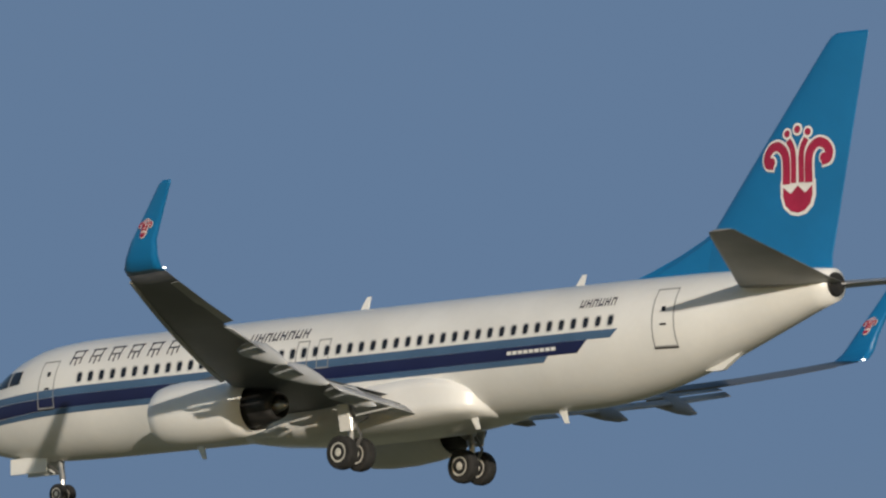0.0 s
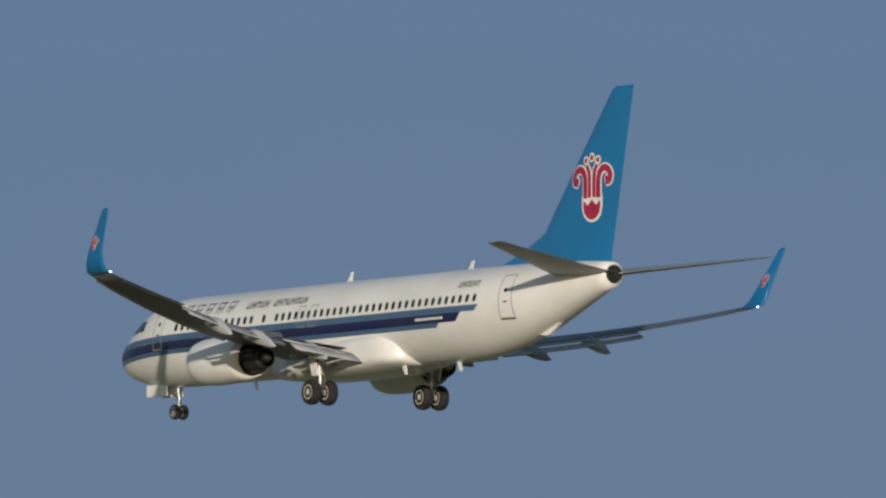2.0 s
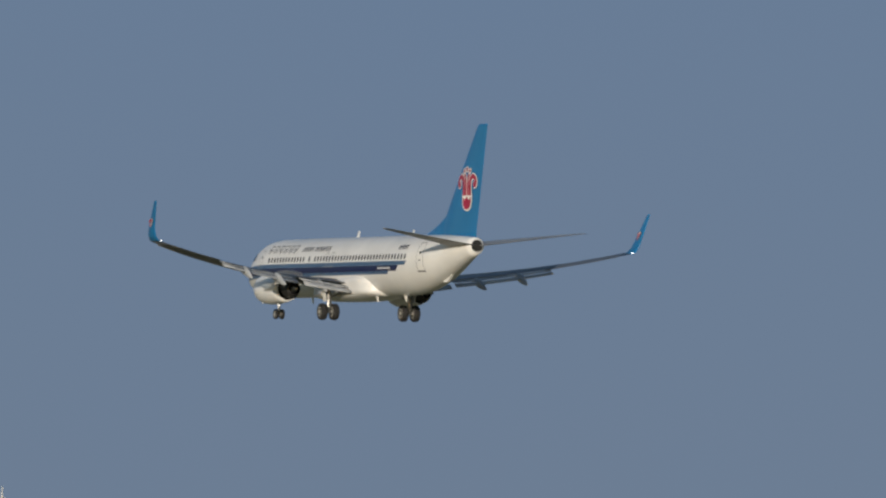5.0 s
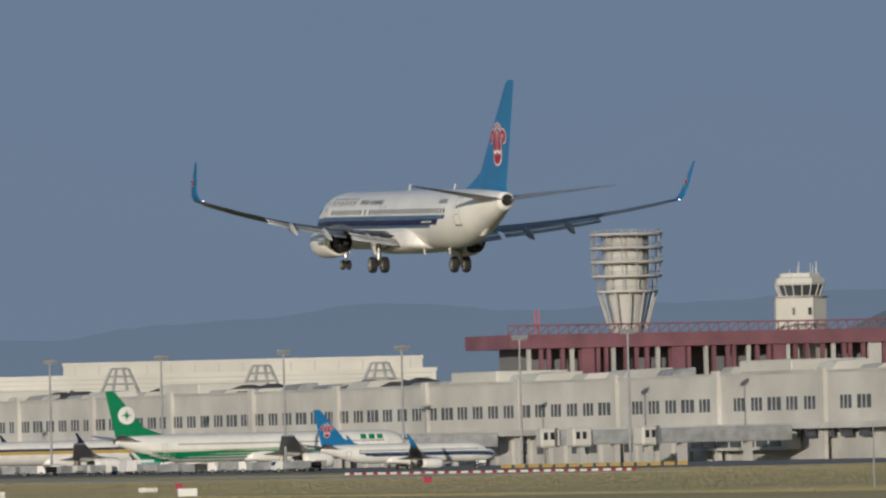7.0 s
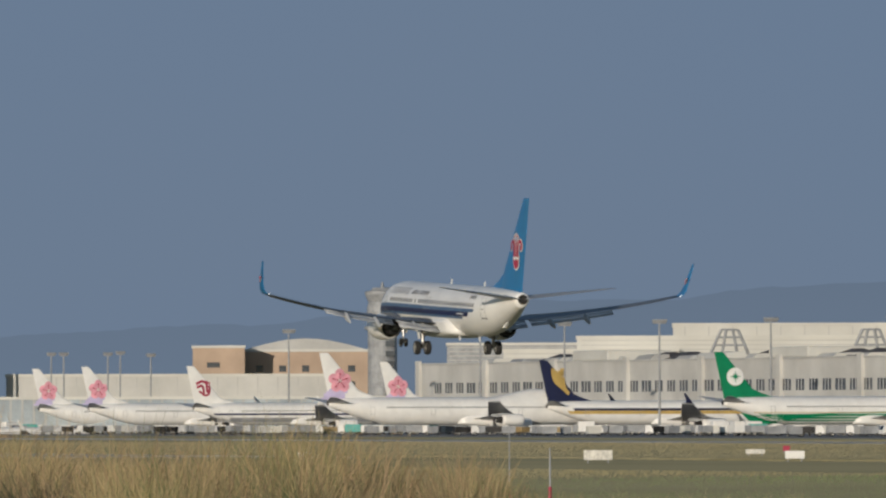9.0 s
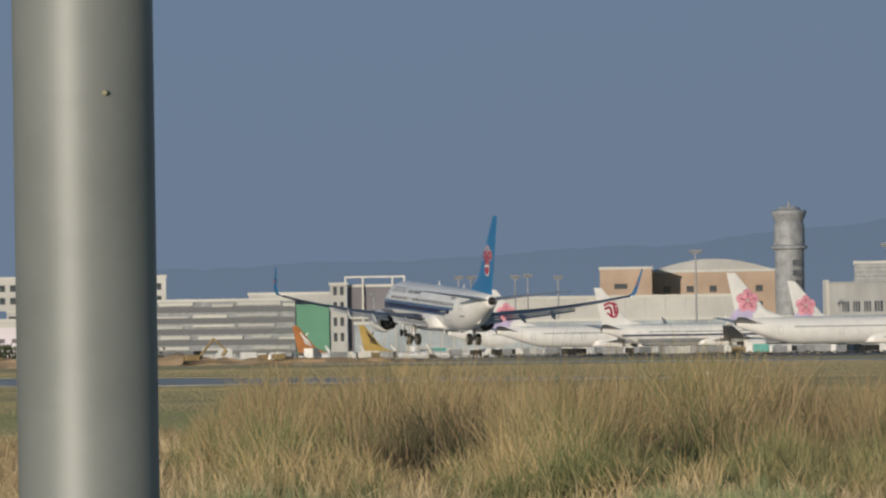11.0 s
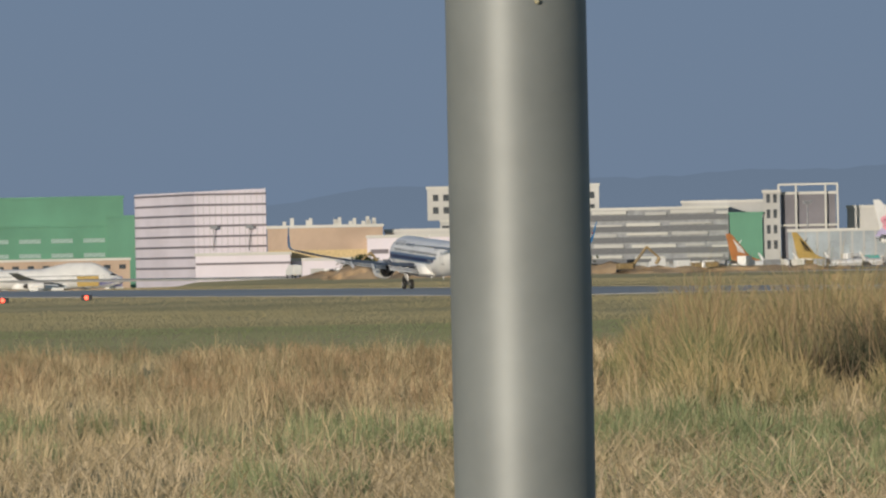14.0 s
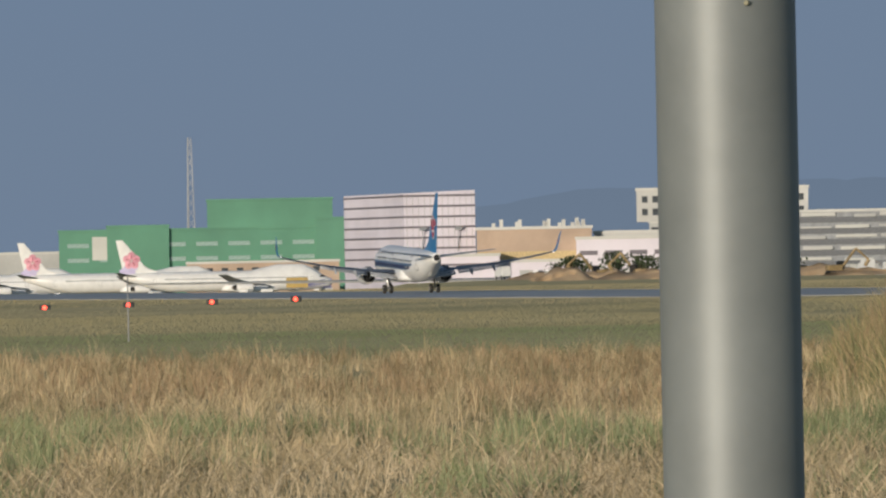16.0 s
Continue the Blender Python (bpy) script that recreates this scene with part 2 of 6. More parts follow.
def stroke(bm, put, pts, width, lift):
    """A ribbon along points of a flat drawing; put() lays each drawing point on its surface."""
    fine = []
    for i in range(len(pts) - 1):
        p0, p1, p2, p3 = pts[max(i - 1, 0)], pts[i], pts[i + 1], pts[min(i + 2, len(pts) - 1)]
        for j in range(4):
            t = j / 4
            fine.append(tuple(0.5 * (2 * b1 + (c1 - a1) * t + (2 * a1 - 5 * b1 + 4 * c1 - d1) * t * t + (3 * b1 - a1 - 3 * c1 + d1) * t ** 3) for a1, b1, c1, d1 in zip(p0, p1, p2, p3)))
    pts = fine + [pts[-1]]
    n = len(pts)
    for i in range(n - 1):
        (x0, y0), (x1, y1) = pts[i], pts[i + 1]
        d = math.hypot(x1 - x0, y1 - y0) or 1
        w = width / 2
        nx, ny = -(y1 - y0) / d * w, (x1 - x0) / d * w
        ex, ey = (x1 - x0) / d * w * 0.5, (y1 - y0) / d * w * 0.5
        q = [(x0 + nx - ex, y0 + ny - ey), (x0 - nx - ex, y0 - ny - ey), (x1 - nx + ex, y1 - ny + ey), (x1 + nx + ex, y1 + ny + ey)]
        bm.faces.new([bm.verts.new(put(a, c, lift + 0.0002 * (i + 1))) for a, c in q])


def disc(bm, put, cx, cy, r, lift, n=12, squash=1.0):
    bm.faces.new([bm.verts.new(put(cx + r * math.cos(6.2832 * i / n), cy + squash * r * math.sin(6.2832 * i / n), lift)) for i in range(n)])


CUP = [(-0.205, 0.36), (-0.205, 0.2), (-0.17, 0.09), (-0.09, 0.02), (0, 0), (0.09, 0.02), (0.17, 0.09), (0.205, 0.2), (0.205, 0.36)]
HOOK = [(0.155, 0.36), (0.155, 0.55), (0.17, 0.66), (0.22, 0.74), (0.30, 0.78), (0.39, 0.75), (0.44, 0.67), (0.42, 0.59), (0.36, 0.57)]
STEM = [(0.055, 0.36), (0.055, 0.62), (0.075, 0.74), (0.12, 0.82)]


def crest(put, parent, red=RED, white=WHITE):
    """A flower-like crest: a cup, stems with curled heads and three buds, red on a white outline."""
    bm = bmesh.new()
    bm.faces.new([bm.verts.new(put(x * 1.2, (y - 0.2) * 1.15 + 0.19, 0.010)) for x, y in CUP])
    for s in (-1, 1):
        stroke(bm, put, [(s * x, y) for x, y in HOOK], 0.155, 0.014)
        disc(bm, put, s * 0.37, 0.60, 0.078, 0.020)
        stroke(bm, put, [(s * x, y) for x, y in STEM], 0.13, 0.022)
        disc(bm, put, s * 0.15, 0.91, 0.07, 0.026)
    disc(bm, put, 0, 0.95, 0.075, 0.027)
    part("crest_outline", bm, white, parent, "white outline of the crest")
    bm = bmesh.new()
    bm.faces.new([bm.verts.new(put(x, y, 0.034)) for x, y in [(-0.2, 0.30)] + CUP[1:-1] + [(0.2, 0.30), (0.10, 0.22), (0, 0.31), (-0.10, 0.22)]])
    for s in (-1, 1):
        stroke(bm, put, [(s * x, y) for x, y in HOOK], 0.105, 0.036)
        disc(bm, put, s * 0.37, 0.60, 0.055, 0.044)
        stroke(bm, put, [(s * x, y) for x, y in STEM], 0.075, 0.036)
        disc(bm, put, s * 0.15, 0.91, 0.042, 0.036)
    disc(bm, put, 0, 0.95, 0.045, 0.036)
    part("crest", bm, red, parent, "crimson flower-like crest")


def wheel(parent, c, r, w, label=""):
    """A tyre with rounded shoulders and a dished hub, its axle along y."""
    bm = bmesh.new()
    prof = [(-0.5, 0.62), (-0.5, 0.84), (-0.42, 0.95), (-0.2, 1.0), (0.2, 1.0), (0.42, 0.95), (0.5, 0.84), (0.5, 0.62)]
    tube(bm, [(Vector(c) + Vector((0, a * w, 0)), r * q) for a, q in prof], (0, 1, 0), 28)
    bmesh.ops.recalc_face_normals(bm, faces=bm.faces[:])
    tyre = part("tyre", bm, TYRE, parent, label or "worn black rubber tyre")
    bm = bmesh.new()
    for s in (-1, 1):
        tube(bm, [(Vector(c) + Vector((0, s * a * w, 0)), r * q) for a, q in ((0.40, 0.60), (0.515, 0.58), (0.49, 0.42), (0.44, 0.38), (0.50, 0.24), (0.54, 0.18), (0.55, 0.02))], (0, 1, 0), 20)
    bmesh.ops.recalc_face_normals(bm, faces=bm.faces[:])
    part("hub", bm, HUB, tyre, "off-white wheel hub")


def airliner(k, m, label, livery, near=False, group="", name="airliner"):
    """livery: colours and paint of this aircraft. near: with flaps out, windows, doors and small fittings."""
    plane = thing(name, m, label, "aircraft", group)
    body = livery.get("body", WHITE)
    n = 40 if near else 28
    # fuselage
    bm = bmesh.new()
    xs = sorted({x for x, *_ in k.table} | {k.table[-1][0] * i / 60 for i in range(61)} | {0.03, 0.08, 0.15, 0.4, 0.55, 1.0, 1.8})
    rings = []
    for x in xs:
        w, top, bot = k.section(x)
        c, h = (top + bot) / 2, (top - bot) / 2
        hump = 0.0
        if k.hump:
            hump = 1.9 * max(0, min(1, (x - 4) / 6)) * max(0, min(1, (27 - x) / 9))
        rings.append([(k.origin - x, w * math.sin(a) * (1 - 0.22 * hump / 1.9 * max(0, math.cos(a)) ** 2), c + h * math.cos(a) + hump * max(0, math.cos(a)) ** 1.5) for a in (2 * math.pi * i / n for i in range(n))])
    loft(bm, rings)
    bmesh.ops.recalc_face_normals(bm, faces=bm.faces[:])
    fuselage = part("fuselage", bm, body, plane, livery.get("body_label", "white painted fuselage"), smooth=True)
    end = k.table[-1][0]
    w, top, bot = k.section(end)
    bm = bmesh.new()
    tube(bm, [((k.origin - end + 0.06 * k.r, 0, (top + bot) / 2), h_ * (top - bot)) for h_ in (0.40,)] + [((k.origin - end - 0.10 * k.r, 0, (top + bot) / 2 + 0.02), 0.34 * (top - bot))], (1, 0, 0), 20)
    part("exhaust_cone", bm, DARK, plane, "dark exhaust at the tail cone")
    # painted bands
    for mat, lab, xs, lo, hi in livery.get("bands", ()):
        for s in (1, -1):
            bm = bmesh.new()
            sheet(bm, k, xs, lo, hi, s, slant=(hi(xs[-1]) - lo(xs[-1])) * 1.1)
            part("stripe", bm, mat, fuselage, lab)
    # wing-body fairing
    bm = bmesh.new()
    q = k.wing_x
    c7 = k.span * 7.9
    rows = []
    for s, ww, zt, zb in ((-0.22, 0.3, -1.3, -2.0), (-0.05, 1.55, -0.95, -2.22), (0.2, 1.95, -0.75, -2.36), (0.55, 2.02, -0.6, -2.36), (0.88, 2.03, -0.42, -2.30), (1.0, 1.99, -0.45, -2.2), (1.10, 1.9, -0.62, -2.12), (1.18, 1.6, -0.95, -2.03), (1.22, 1.0, -1.25, -1.95)):
        x = q + s * c7
        rows.append([(k.origin - x, k.r * ww * max(-1, min(1, 1.18 * math.sin(a))), k.r * ((zt + zb) / 2 + (zt - zb) / 2 * max(-1, min(1, 1.1 * math.cos(a))))) for a in (2 * math.pi * i / 24 for i in range(24))])
    loft(bm, rows)
    bmesh.ops.recalc_face_normals(bm, faces=bm.faces[:])
    part("wing_fairing", bm, livery.get("belly", body), plane, "rounded fairing where the wing meets the body", smooth=True)
    # wings
    W = k.span
    zr = -1.30 * k.r
    for s in (1, -1):
        def wing_at(y):
            """Leading edge x, chord and height at the span station y of the narrow twin jet."""
            if y < 5.8:
                t = (y - 0.5) / 5.3
                return 13.1 + t * 2.95, 8.3 - t * 4.1 + 0.0, t * 0.52
            t = (y - 5.8) / 11.3
            return 16.05 + t * 6.15, 4.2 - t * 2.55, 0.52 + t * 1.12 + 0.86 * t * t

        def wp(y, c, dz=0.0):
            x, ch, z = wing_at(y)
            return k.at(q + (x - 13.4 + c * ch) * W, s * y * W, zr + (z + dz) * W), ch * W
        bm = bmesh.new()
        cut = 0.80 if near else 1.0
        surface(bm, [(wp(y, 0)[0], wp(y, 0)[1] * (cut if 1.5 < y < 12.2 else 1.0), t) for y, t in ((0.5, 0.13), (1.9, 0.13), (4.0, 0.12), (5.8, 0.115), (9, 0.11), (12.1, 0.105), (12.25, 0.105), (14, 0.10), (16.2, 0.10), (17.05, 0.10))], 0, (0, 0, 1), 16)
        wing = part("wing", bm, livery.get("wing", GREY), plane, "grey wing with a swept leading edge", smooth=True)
        if k.span == 1.0 or livery.get("winglets"):
            le, ch = wp(17.05, 0)
            bm = bmesh.new()
            pts = []
            for dx, dy, dz, cc in ((0, 0, 0, 1.65), (0.16, 0.28, 0.10, 1.58), (0.44, 0.50, 0.42, 1.36), (0.78, 0.62, 0.90, 1.10), (1.54, 0.74, 1.80, 0.76), (2.18, 0.84, 2.58, 0.50), (2.36, 0.86, 2.68, 0.34)):
                pts.append((le + Vector((-dx, s * dy, dz)) * (W if W == 1 else 0.9), cc * (W if W == 1 else 1.1), 0.075, dz))
            rings = []
            for p, cc, t, dz in pts:
                up = Vector((0, -s * min(1, dz * 1.6 + 0.0), max(0, 1 - dz * 1.2))).normalized()
                r_ = [p + Vector((-a * cc, 0, 0)) + up * foil(a, t) * cc for a in (0, .05, .2, .45, .75, 1)] + [p + Vector((-a * cc, 0, 0)) - up * foil(a, t) * cc for a in (.75, .45, .2, .05)]
                rings.append(r_)
            loft(bm, rings)
            bmesh.ops.recalc_face_normals(bm, faces=bm.faces[:])
            winglet = part("winglet", bm, livery.get("winglet", TEAL), plane, "upturned painted winglet", smooth=True)
            if near:
                for side in (-1, 1):
                    def on(u, v, lift, side=side):
                        z = 0.98 + v * 0.56
                        dy = 0.62 + (z - 0.9) * 0.133
                        return le + Vector((-(1.34 + (z - 1.0) * 0.62 + s * side * u * 0.56), s * dy + side * (0.075 + lift), z))
                    crest(on, winglet)
                bm = bmesh.new()
                rod(bm, le + Vector((-1.62, s * 0.06, 0.06)), le + Vector((-1.74, s * 0.07, 0.065)), 0.03, 0.02, 8)
                part("tail_lamp", bm, LAMP_WHITE, wing, "lit white wingtip lamp")
        if near:
            # flaps, let down behind the wing in two spans and two slots
            for y0, y1, fore, aft in ((2.0, 5.35, (0.72, 0.72), (0.62, 0.62)), (5.75, 12.0, (0.62, 0.42), (0.52, 0.36))):
                for kind_, (l0, l1), turn in (("fore", fore, 13), ("aft", aft, 30)):
                    bm = bmesh.new()
                    rings = []
                    for i in range(5):
                        t_ = i / 4
                        y = y0 + (y1 - y0) * t_
                        p, ch = wp(y, 0.785, -0.06 - 0.14 * max(0, (5.4 - y) / 3.4))
                        if kind_ == "aft":
                            p = p + Vector((-math.cos(radians(13)), 0, -math.sin(radians(13)))) * (fore[0] + (fore[1] - fore[0]) * t_) * 1.02 + Vector((0, 0, -0.05))
                        cc = l0 + (l1 - l0) * t_
                        a = radians(turn)
                        d, u = Vector((-math.cos(a), 0, -math.sin(a))), Vector((-math.sin(a), 0, math.cos(a)))
                        rings.append([p + d * t * cc + u * foil(t, 0.15) * cc for t in (0, .04, .12, .3, .6, 1)] + [p + d * t * cc - u * foil(t, 0.10) * cc for t in (.6, .3, .12, .04)])
                    loft(bm, rings)
                    bmesh.ops.recalc_face_normals(bm, faces=bm.faces[:])
                    part("flap", bm, FLAP, wing, "pale grey flap let down", smooth=True)
            bm = bmesh.new()
            surface(bm, [(wp(y, 0.74)[0] + Vector((0, 0, -0.02)), wp(y, 0)[1] * 0.27, 0.05) for y in (12.3, 14.2, 16.1)], 0, (0, 0, 1), 8)
            part("aileron", bm, FLAP, wing, "grey aileron at the trailing edge")
            # slats drooped ahead of the leading edge
            bm = bmesh.new()
            rings = []
            for i in range(9):
                y = 6.2 + 10.4 * i / 8
                p, ch = wp(y, -0.035, -0.10)
                cc = 0.17 * ch
                a = radians(24)
                d, u = Vector((-math.cos(a), 0, math.sin(a))), Vector((math.sin(a), 0, math.cos(a)))
                rings.append([p + d * t * cc + u * h_ * cc for t, h_ in ((0, 0), (.15, .14), (.5, .19), (1, .12), (.6, .06), (.2, -.05))])
            loft(bm, rings)
            bmesh.ops.recalc_face_normals(bm, faces=bm.faces[:])
            part("slat", bm, FLAP, wing, "drooped leading-edge slat")
            # flap-track fairings: canoe shapes that tip down with the flaps
            for y, ln in ((3.9, 2.3), (7.3, 2.6), (10.0, 2.2)):
                p, ch = wp(y, 0.62, -0.14)
                bm = bmesh.new()
                st = []
                for t, r_ in ((0, 0.02), (0.12, 0.13), (0.35, 0.21), (0.6, 0.22), (0.85, 0.13), (1, 0.02)):
                    drop = -0.06 - 0.18 * t - (0.75 * max(0, t - 0.45))
                    st.append([p + Vector((-t * ln, 0, drop)) + Vector((0, 0.75 * r_ * math.cos(a), 1.45 * r_ * math.sin(a))) for a in (6.2832 * i / 12 for i in range(12))])
                loft(bm, st)
                bmesh.ops.recalc_face_normals(bm, faces=bm.faces[:])
                part("flap_fairing", bm, livery.get("fairing", FLAP), wing, "canoe-shaped flap fairing", smooth=True)
    # engines
    for y, dx in k.engines:
        for s in (1, -1):
            E_ = k.engine
            wx = 13.1 + (y / W - 0.5) / 5.3 * 2.95 if y / W < 5.8 else 16.05 + (y / W - 5.8) / 11.3 * 6.15
            x0 = q + (wx - 13.4) * W - (3.1 if near else 2.95 * E_)
            zc = -2.12 * k.r + (0.3 * (y / W - 4.83) * 0.35) * W - 0.12 * (E_ - k.r) + (0.56 if near else 0.0)
            bm = bmesh.new()
            prof = [(0.95, 0.72), (0.3, 0.79), (0.05, 0.86), (0.0, 0.92), (0.08, 0.98), (0.5, 1.07), (1.3, 1.12), (2.4, 1.10), (3.4, 1.0), (4.25, 0.86), (4.2, 0.82), (3.4, 0.80)]
            tube(bm, [(k.at(x0 + a * E_, s * y, zc), r_ * E_) for a, r_ in prof], (1, 0, 0), 32, caps=False)
            bmesh.ops.recalc_face_normals(bm, faces=bm.faces[:])
            eng = part("engine", bm, livery.get("nacelle", body), plane, livery.get("nacelle_label", "white turbofan cowl"), smooth=True)
            bm = bmesh.new()
            tube(bm, [(k.at(x0 + a * E_, s * y, zc - 0.02), r_ * E_) for a, r_ in ((3.2, 0.66), (4.3, 0.66), (5.0, 0.54), (5.35, 0.44), (5.3, 0.40), (4.6, 0.38))], (1, 0, 0), 24, caps=False)
            part("core_nozzle", bm, DARK, eng, "sooty core nozzle", smooth=True)
            bm = bmesh.new()
            tube(bm, [(k.at(x0 + a * E_, s * y, zc - 0.02), r_ * E_) for a, r_ in ((4.4, 0.37), (5.1, 0.30), (5.5, 0.16), (5.7, 0.03))], (1, 0, 0), 16)
            part("exhaust_plug", bm, METAL, eng, "grey exhaust plug", smooth=True)
            bm = bmesh.new()
            tube(bm, [(k.at(x0 + a * E_, s * y, zc), r_ * E_) for a, r_ in ((0.85, 0.73), (0.86, 0.25), (0.45, 0.02))], (1, 0, 0), 20)
            part("fan", bm, DARK, eng, "dark fan face")
            bm = bmesh.new()
            tube(bm, [(k.at(x0 + a * E_, s * y, zc), r_ * E_) for a, r_ in ((3.5, 0.84), (3.55, 0.6), (3.3, 0.55))], (1, 0, 0), 20)
            part("duct", bm, DARK, eng, "dark bypass duct")
            bm = bmesh.new()
            o = [(k.origin - (x0 + a * E_), zc + z_ * E_) for a, z_ in ((1.2, 1.02), (2.6, 1.26), (4.4, 1.30), (6.2, 1.10), (6.6, 0.75), (4.9, 0.55), (4.2, 0.78), (3.0, 0.95))]
            prism(bm, o, s * y - 0.16 * E_, s * y + 0.16 * E_)
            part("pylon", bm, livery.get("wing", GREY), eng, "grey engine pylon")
    # fin: swept, with a dorsal fillet
    F = k.fin
    zf = 1.85 * k.r
    fin_rows = [(0.0, 32.2, 37.80), (0.25, 32.3, 37.86), (1.0, 32.72, 38.03), (1.6, 33.12, 38.16), (4.0, 35.12, 38.68), (6.95, 37.62, 39.32), (7.2, 37.86, 39.38), (7.3, 38.08, 39.36)]

    def fin_le(h):
        for (a, l0, t0), (c, l1, t1) in zip(fin_rows, fin_rows[1:]):
            if h <= c:
                t = (h - a) / (c - a)
                return l0 + (l1 - l0) * t, t0 + (t1 - t0) * t
        return fin_rows[-1][1:]

    def fin_pt(x, h, y):
        return k.at(end + (x - 37.95) * F, y * F, zf + h * F)

    def thick(x, h):
        l0, t0 = fin_le(h)
        return foil(min(1, max(0, (x - l0) / (t0 - l0))), 0.095) * (t0 - l0)
    bm = bmesh.new()
    surface(bm, [(fin_pt(l0, h - (0.9 if h == 0 else 0), 0), (t0 - l0) * F, 0.09) for h, l0, t0 in fin_rows], 0, (0, 1, 0), 16)
    fin = part("fin", bm, livery.get("fin", TEAL), plane, livery.get("fin_label", "painted tail fin"), smooth=True)
    bm = bmesh.new()
    rows = []
    for x, h, wd in ((29.2, 0.02, 0.02), (30.3, 0.34, 0.09), (31.5, 0.75, 0.14), (32.5, 1.18, 0.16), (33.5, 1.70, 0.13)):
        rows.append([fin_pt(x, -0.5, wd * 1.6), fin_pt(x, h - 0.25, wd), fin_pt(x, h, 0.0), fin_pt(x, h - 0.25, -wd), fin_pt(x, -0.5, -wd * 1.6)])
    loft(bm, rows)
    bmesh.ops.recalc_face_normals(bm, faces=bm.faces[:])
    part("dorsal_fin", bm, livery.get("fin", TEAL), plane, "low fillet ahead of the fin")
    if near:
        bm = bmesh.new()
        for s in (1, -1):
            for h0 in range(14):
                h = 0.3 + h0 * 0.48
                for hh in ((h, h + 0.47),):
                    x0, x1 = (fin_le(hh[0])[1] - 0.30 * (fin_le(hh[0])[1] - fin_le(hh[0])[0])), (fin_le(hh[1])[1] - 0.30 * (fin_le(hh[1])[1] - fin_le(hh[1])[0]))
                    v = [fin_pt(x0, hh[0], s * (thick(x0, hh[0]) + 0.006)), fin_pt(x0 + 0.03, hh[0], s * (thick(x0 + 0.03, hh[0]) + 0.006)), fin_pt(x1 + 0.03, hh[1], s * (thick(x1 + 0.03, hh[1]) + 0.006)), fin_pt(x1, hh[1], s * (thick(x1, hh[1]) + 0.006))]
                    bm.faces.new([bm.verts.new(p) for p in v])
        part("rudder_seam", bm, livery.get("seam", TEAL), fin, "fine seam of the rudder")
    if livery.get("mark"):
        for s in (1, -1):
            def on(u, v, lift, s=s):
                x, h = livery["mark_at"][0] + u * livery["mark_at"][2] * s, livery["mark_at"][1] + v * livery["mark_at"][2]
                return fin_pt(x, h, s * (thick(x, h) * 1.05 + lift))
            livery["mark"](on, fin)
    # tailplane
    T_ = k.tail
    for s in (1, -1):
        bm = bmesh.new()
        surface(bm, [(k.at(end + (x - 36.7) * T_, s * y * T_, 0.95 * k.r + z * T_), c * T_, t) for x, y, z, c, t in ((33.0, 0.2, 0.24, 4.15, 0.09), (33.5, 0.9, 0.34, 3.72, 0.09), (37.05, 6.5, 1.08, 1.32, 0.085), (37.45, 7.05, 1.15, 1.05, 0.08), (37.75, 7.2, 1.17, 0.70, 0.06))], 0, (0, 0, 1), 12)
        part("tailplane", bm, livery.get("stabiliser", livery.get("wing", GREY)), plane, "grey horizontal tailplane", smooth=True)
    # undercarriage
    G = k.gear
    gx = q + 5.47 * W
    ground = -k.stance
    for s in (1, -1):
        rw = 0.56 * G
        leg = new("main_gear")
        leg.parent = plane
        leg["label"] = "main landing gear, let down"
        yc = 2.95 * (0.5 + 0.5 * W) + (0.9 * (W - 1))
        bm = bmesh.new()
        rod(bm, k.at(gx - 0.1, s * yc, -1.0 * k.r), k.at(gx, s * yc, ground + rw + 0.75 * G), 0.17 * G, n=14)
        rod(bm, k.at(gx, s * yc, ground + rw + 0.95 * G), k.at(gx, s * yc, ground + rw - 0.1 * G), 0.105 * G, n=12)
        rod(bm, k.at(gx, s * (yc - 0.6 * G), ground + rw), k.at(gx, s * (yc + 0.6 * G), ground + rw), 0.09 * G, n=10)
        rod(bm, k.at(gx - 0.1, s * yc, ground + rw + 0.9 * G), k.at(gx - 0.15, s * (yc - 1.25 * G), -1.7 * k.r), 0.07 * G)
        rod(bm, k.at(gx + 0.15 * G, s * yc, ground + rw + 0.1 * G), k.at(gx + 0.45 * G, s * yc, ground + rw + 0.55 * G), 0.05 * G)
        rod(bm, k.at(gx + 0.45 * G, s * yc, ground + rw + 0.55 * G), k.at(gx + 0.15 * G, s * yc, ground + rw + 1.0 * G), 0.05 * G)
        part("strut", bm, METAL, leg, "grey metal oleo strut")
        axles = (0.0,) if W == 1.0 else (-0.72 * G, 0.72 * G)
        for a in axles:
            for o in (-0.43, 0.43):
                wheel(leg, k.at(gx + a, s * (yc + o * G), ground + rw), rw, 0.42 * G)
        bm = bmesh.new()
        box(bm, -0.26 * G, 0.24 * G, -0.03, 0.03, -0.30 * G, 0.6 * G, Matrix.Translation(k.at(gx, s * (yc + 0.32 * G), -1.55 * k.r - 0.55 * G)) @ pose(0, 0, 0, s * -12, 0, 0), 0.02)
        part("gear_door", bm, livery.get("door", body), leg, "white gear door panel")
    nx = 4.22 * k.r
    leg = new("nose_gear")
    leg.parent = plane
    leg["label"] = "nose landing gear, let down"
    rw = 0.345 * G
    nz = ground + (0.235 if near else 0.0)
    bm = bmesh.new()
    rod(bm, k.at(nx - 0.15 * G, 0, -1.7 * k.r), k.at(nx, 0, nz + rw + 0.5 * G), 0.11 * G, n=12)
    rod(bm, k.at(nx, 0, nz + rw + 0.6 * G), k.at(nx, 0, nz + rw - 0.06 * G), 0.075 * G, n=10)
    rod(bm, k.at(nx, -0.3 * G, nz + rw), k.at(nx, 0.3 * G, nz + rw), 0.06 * G)
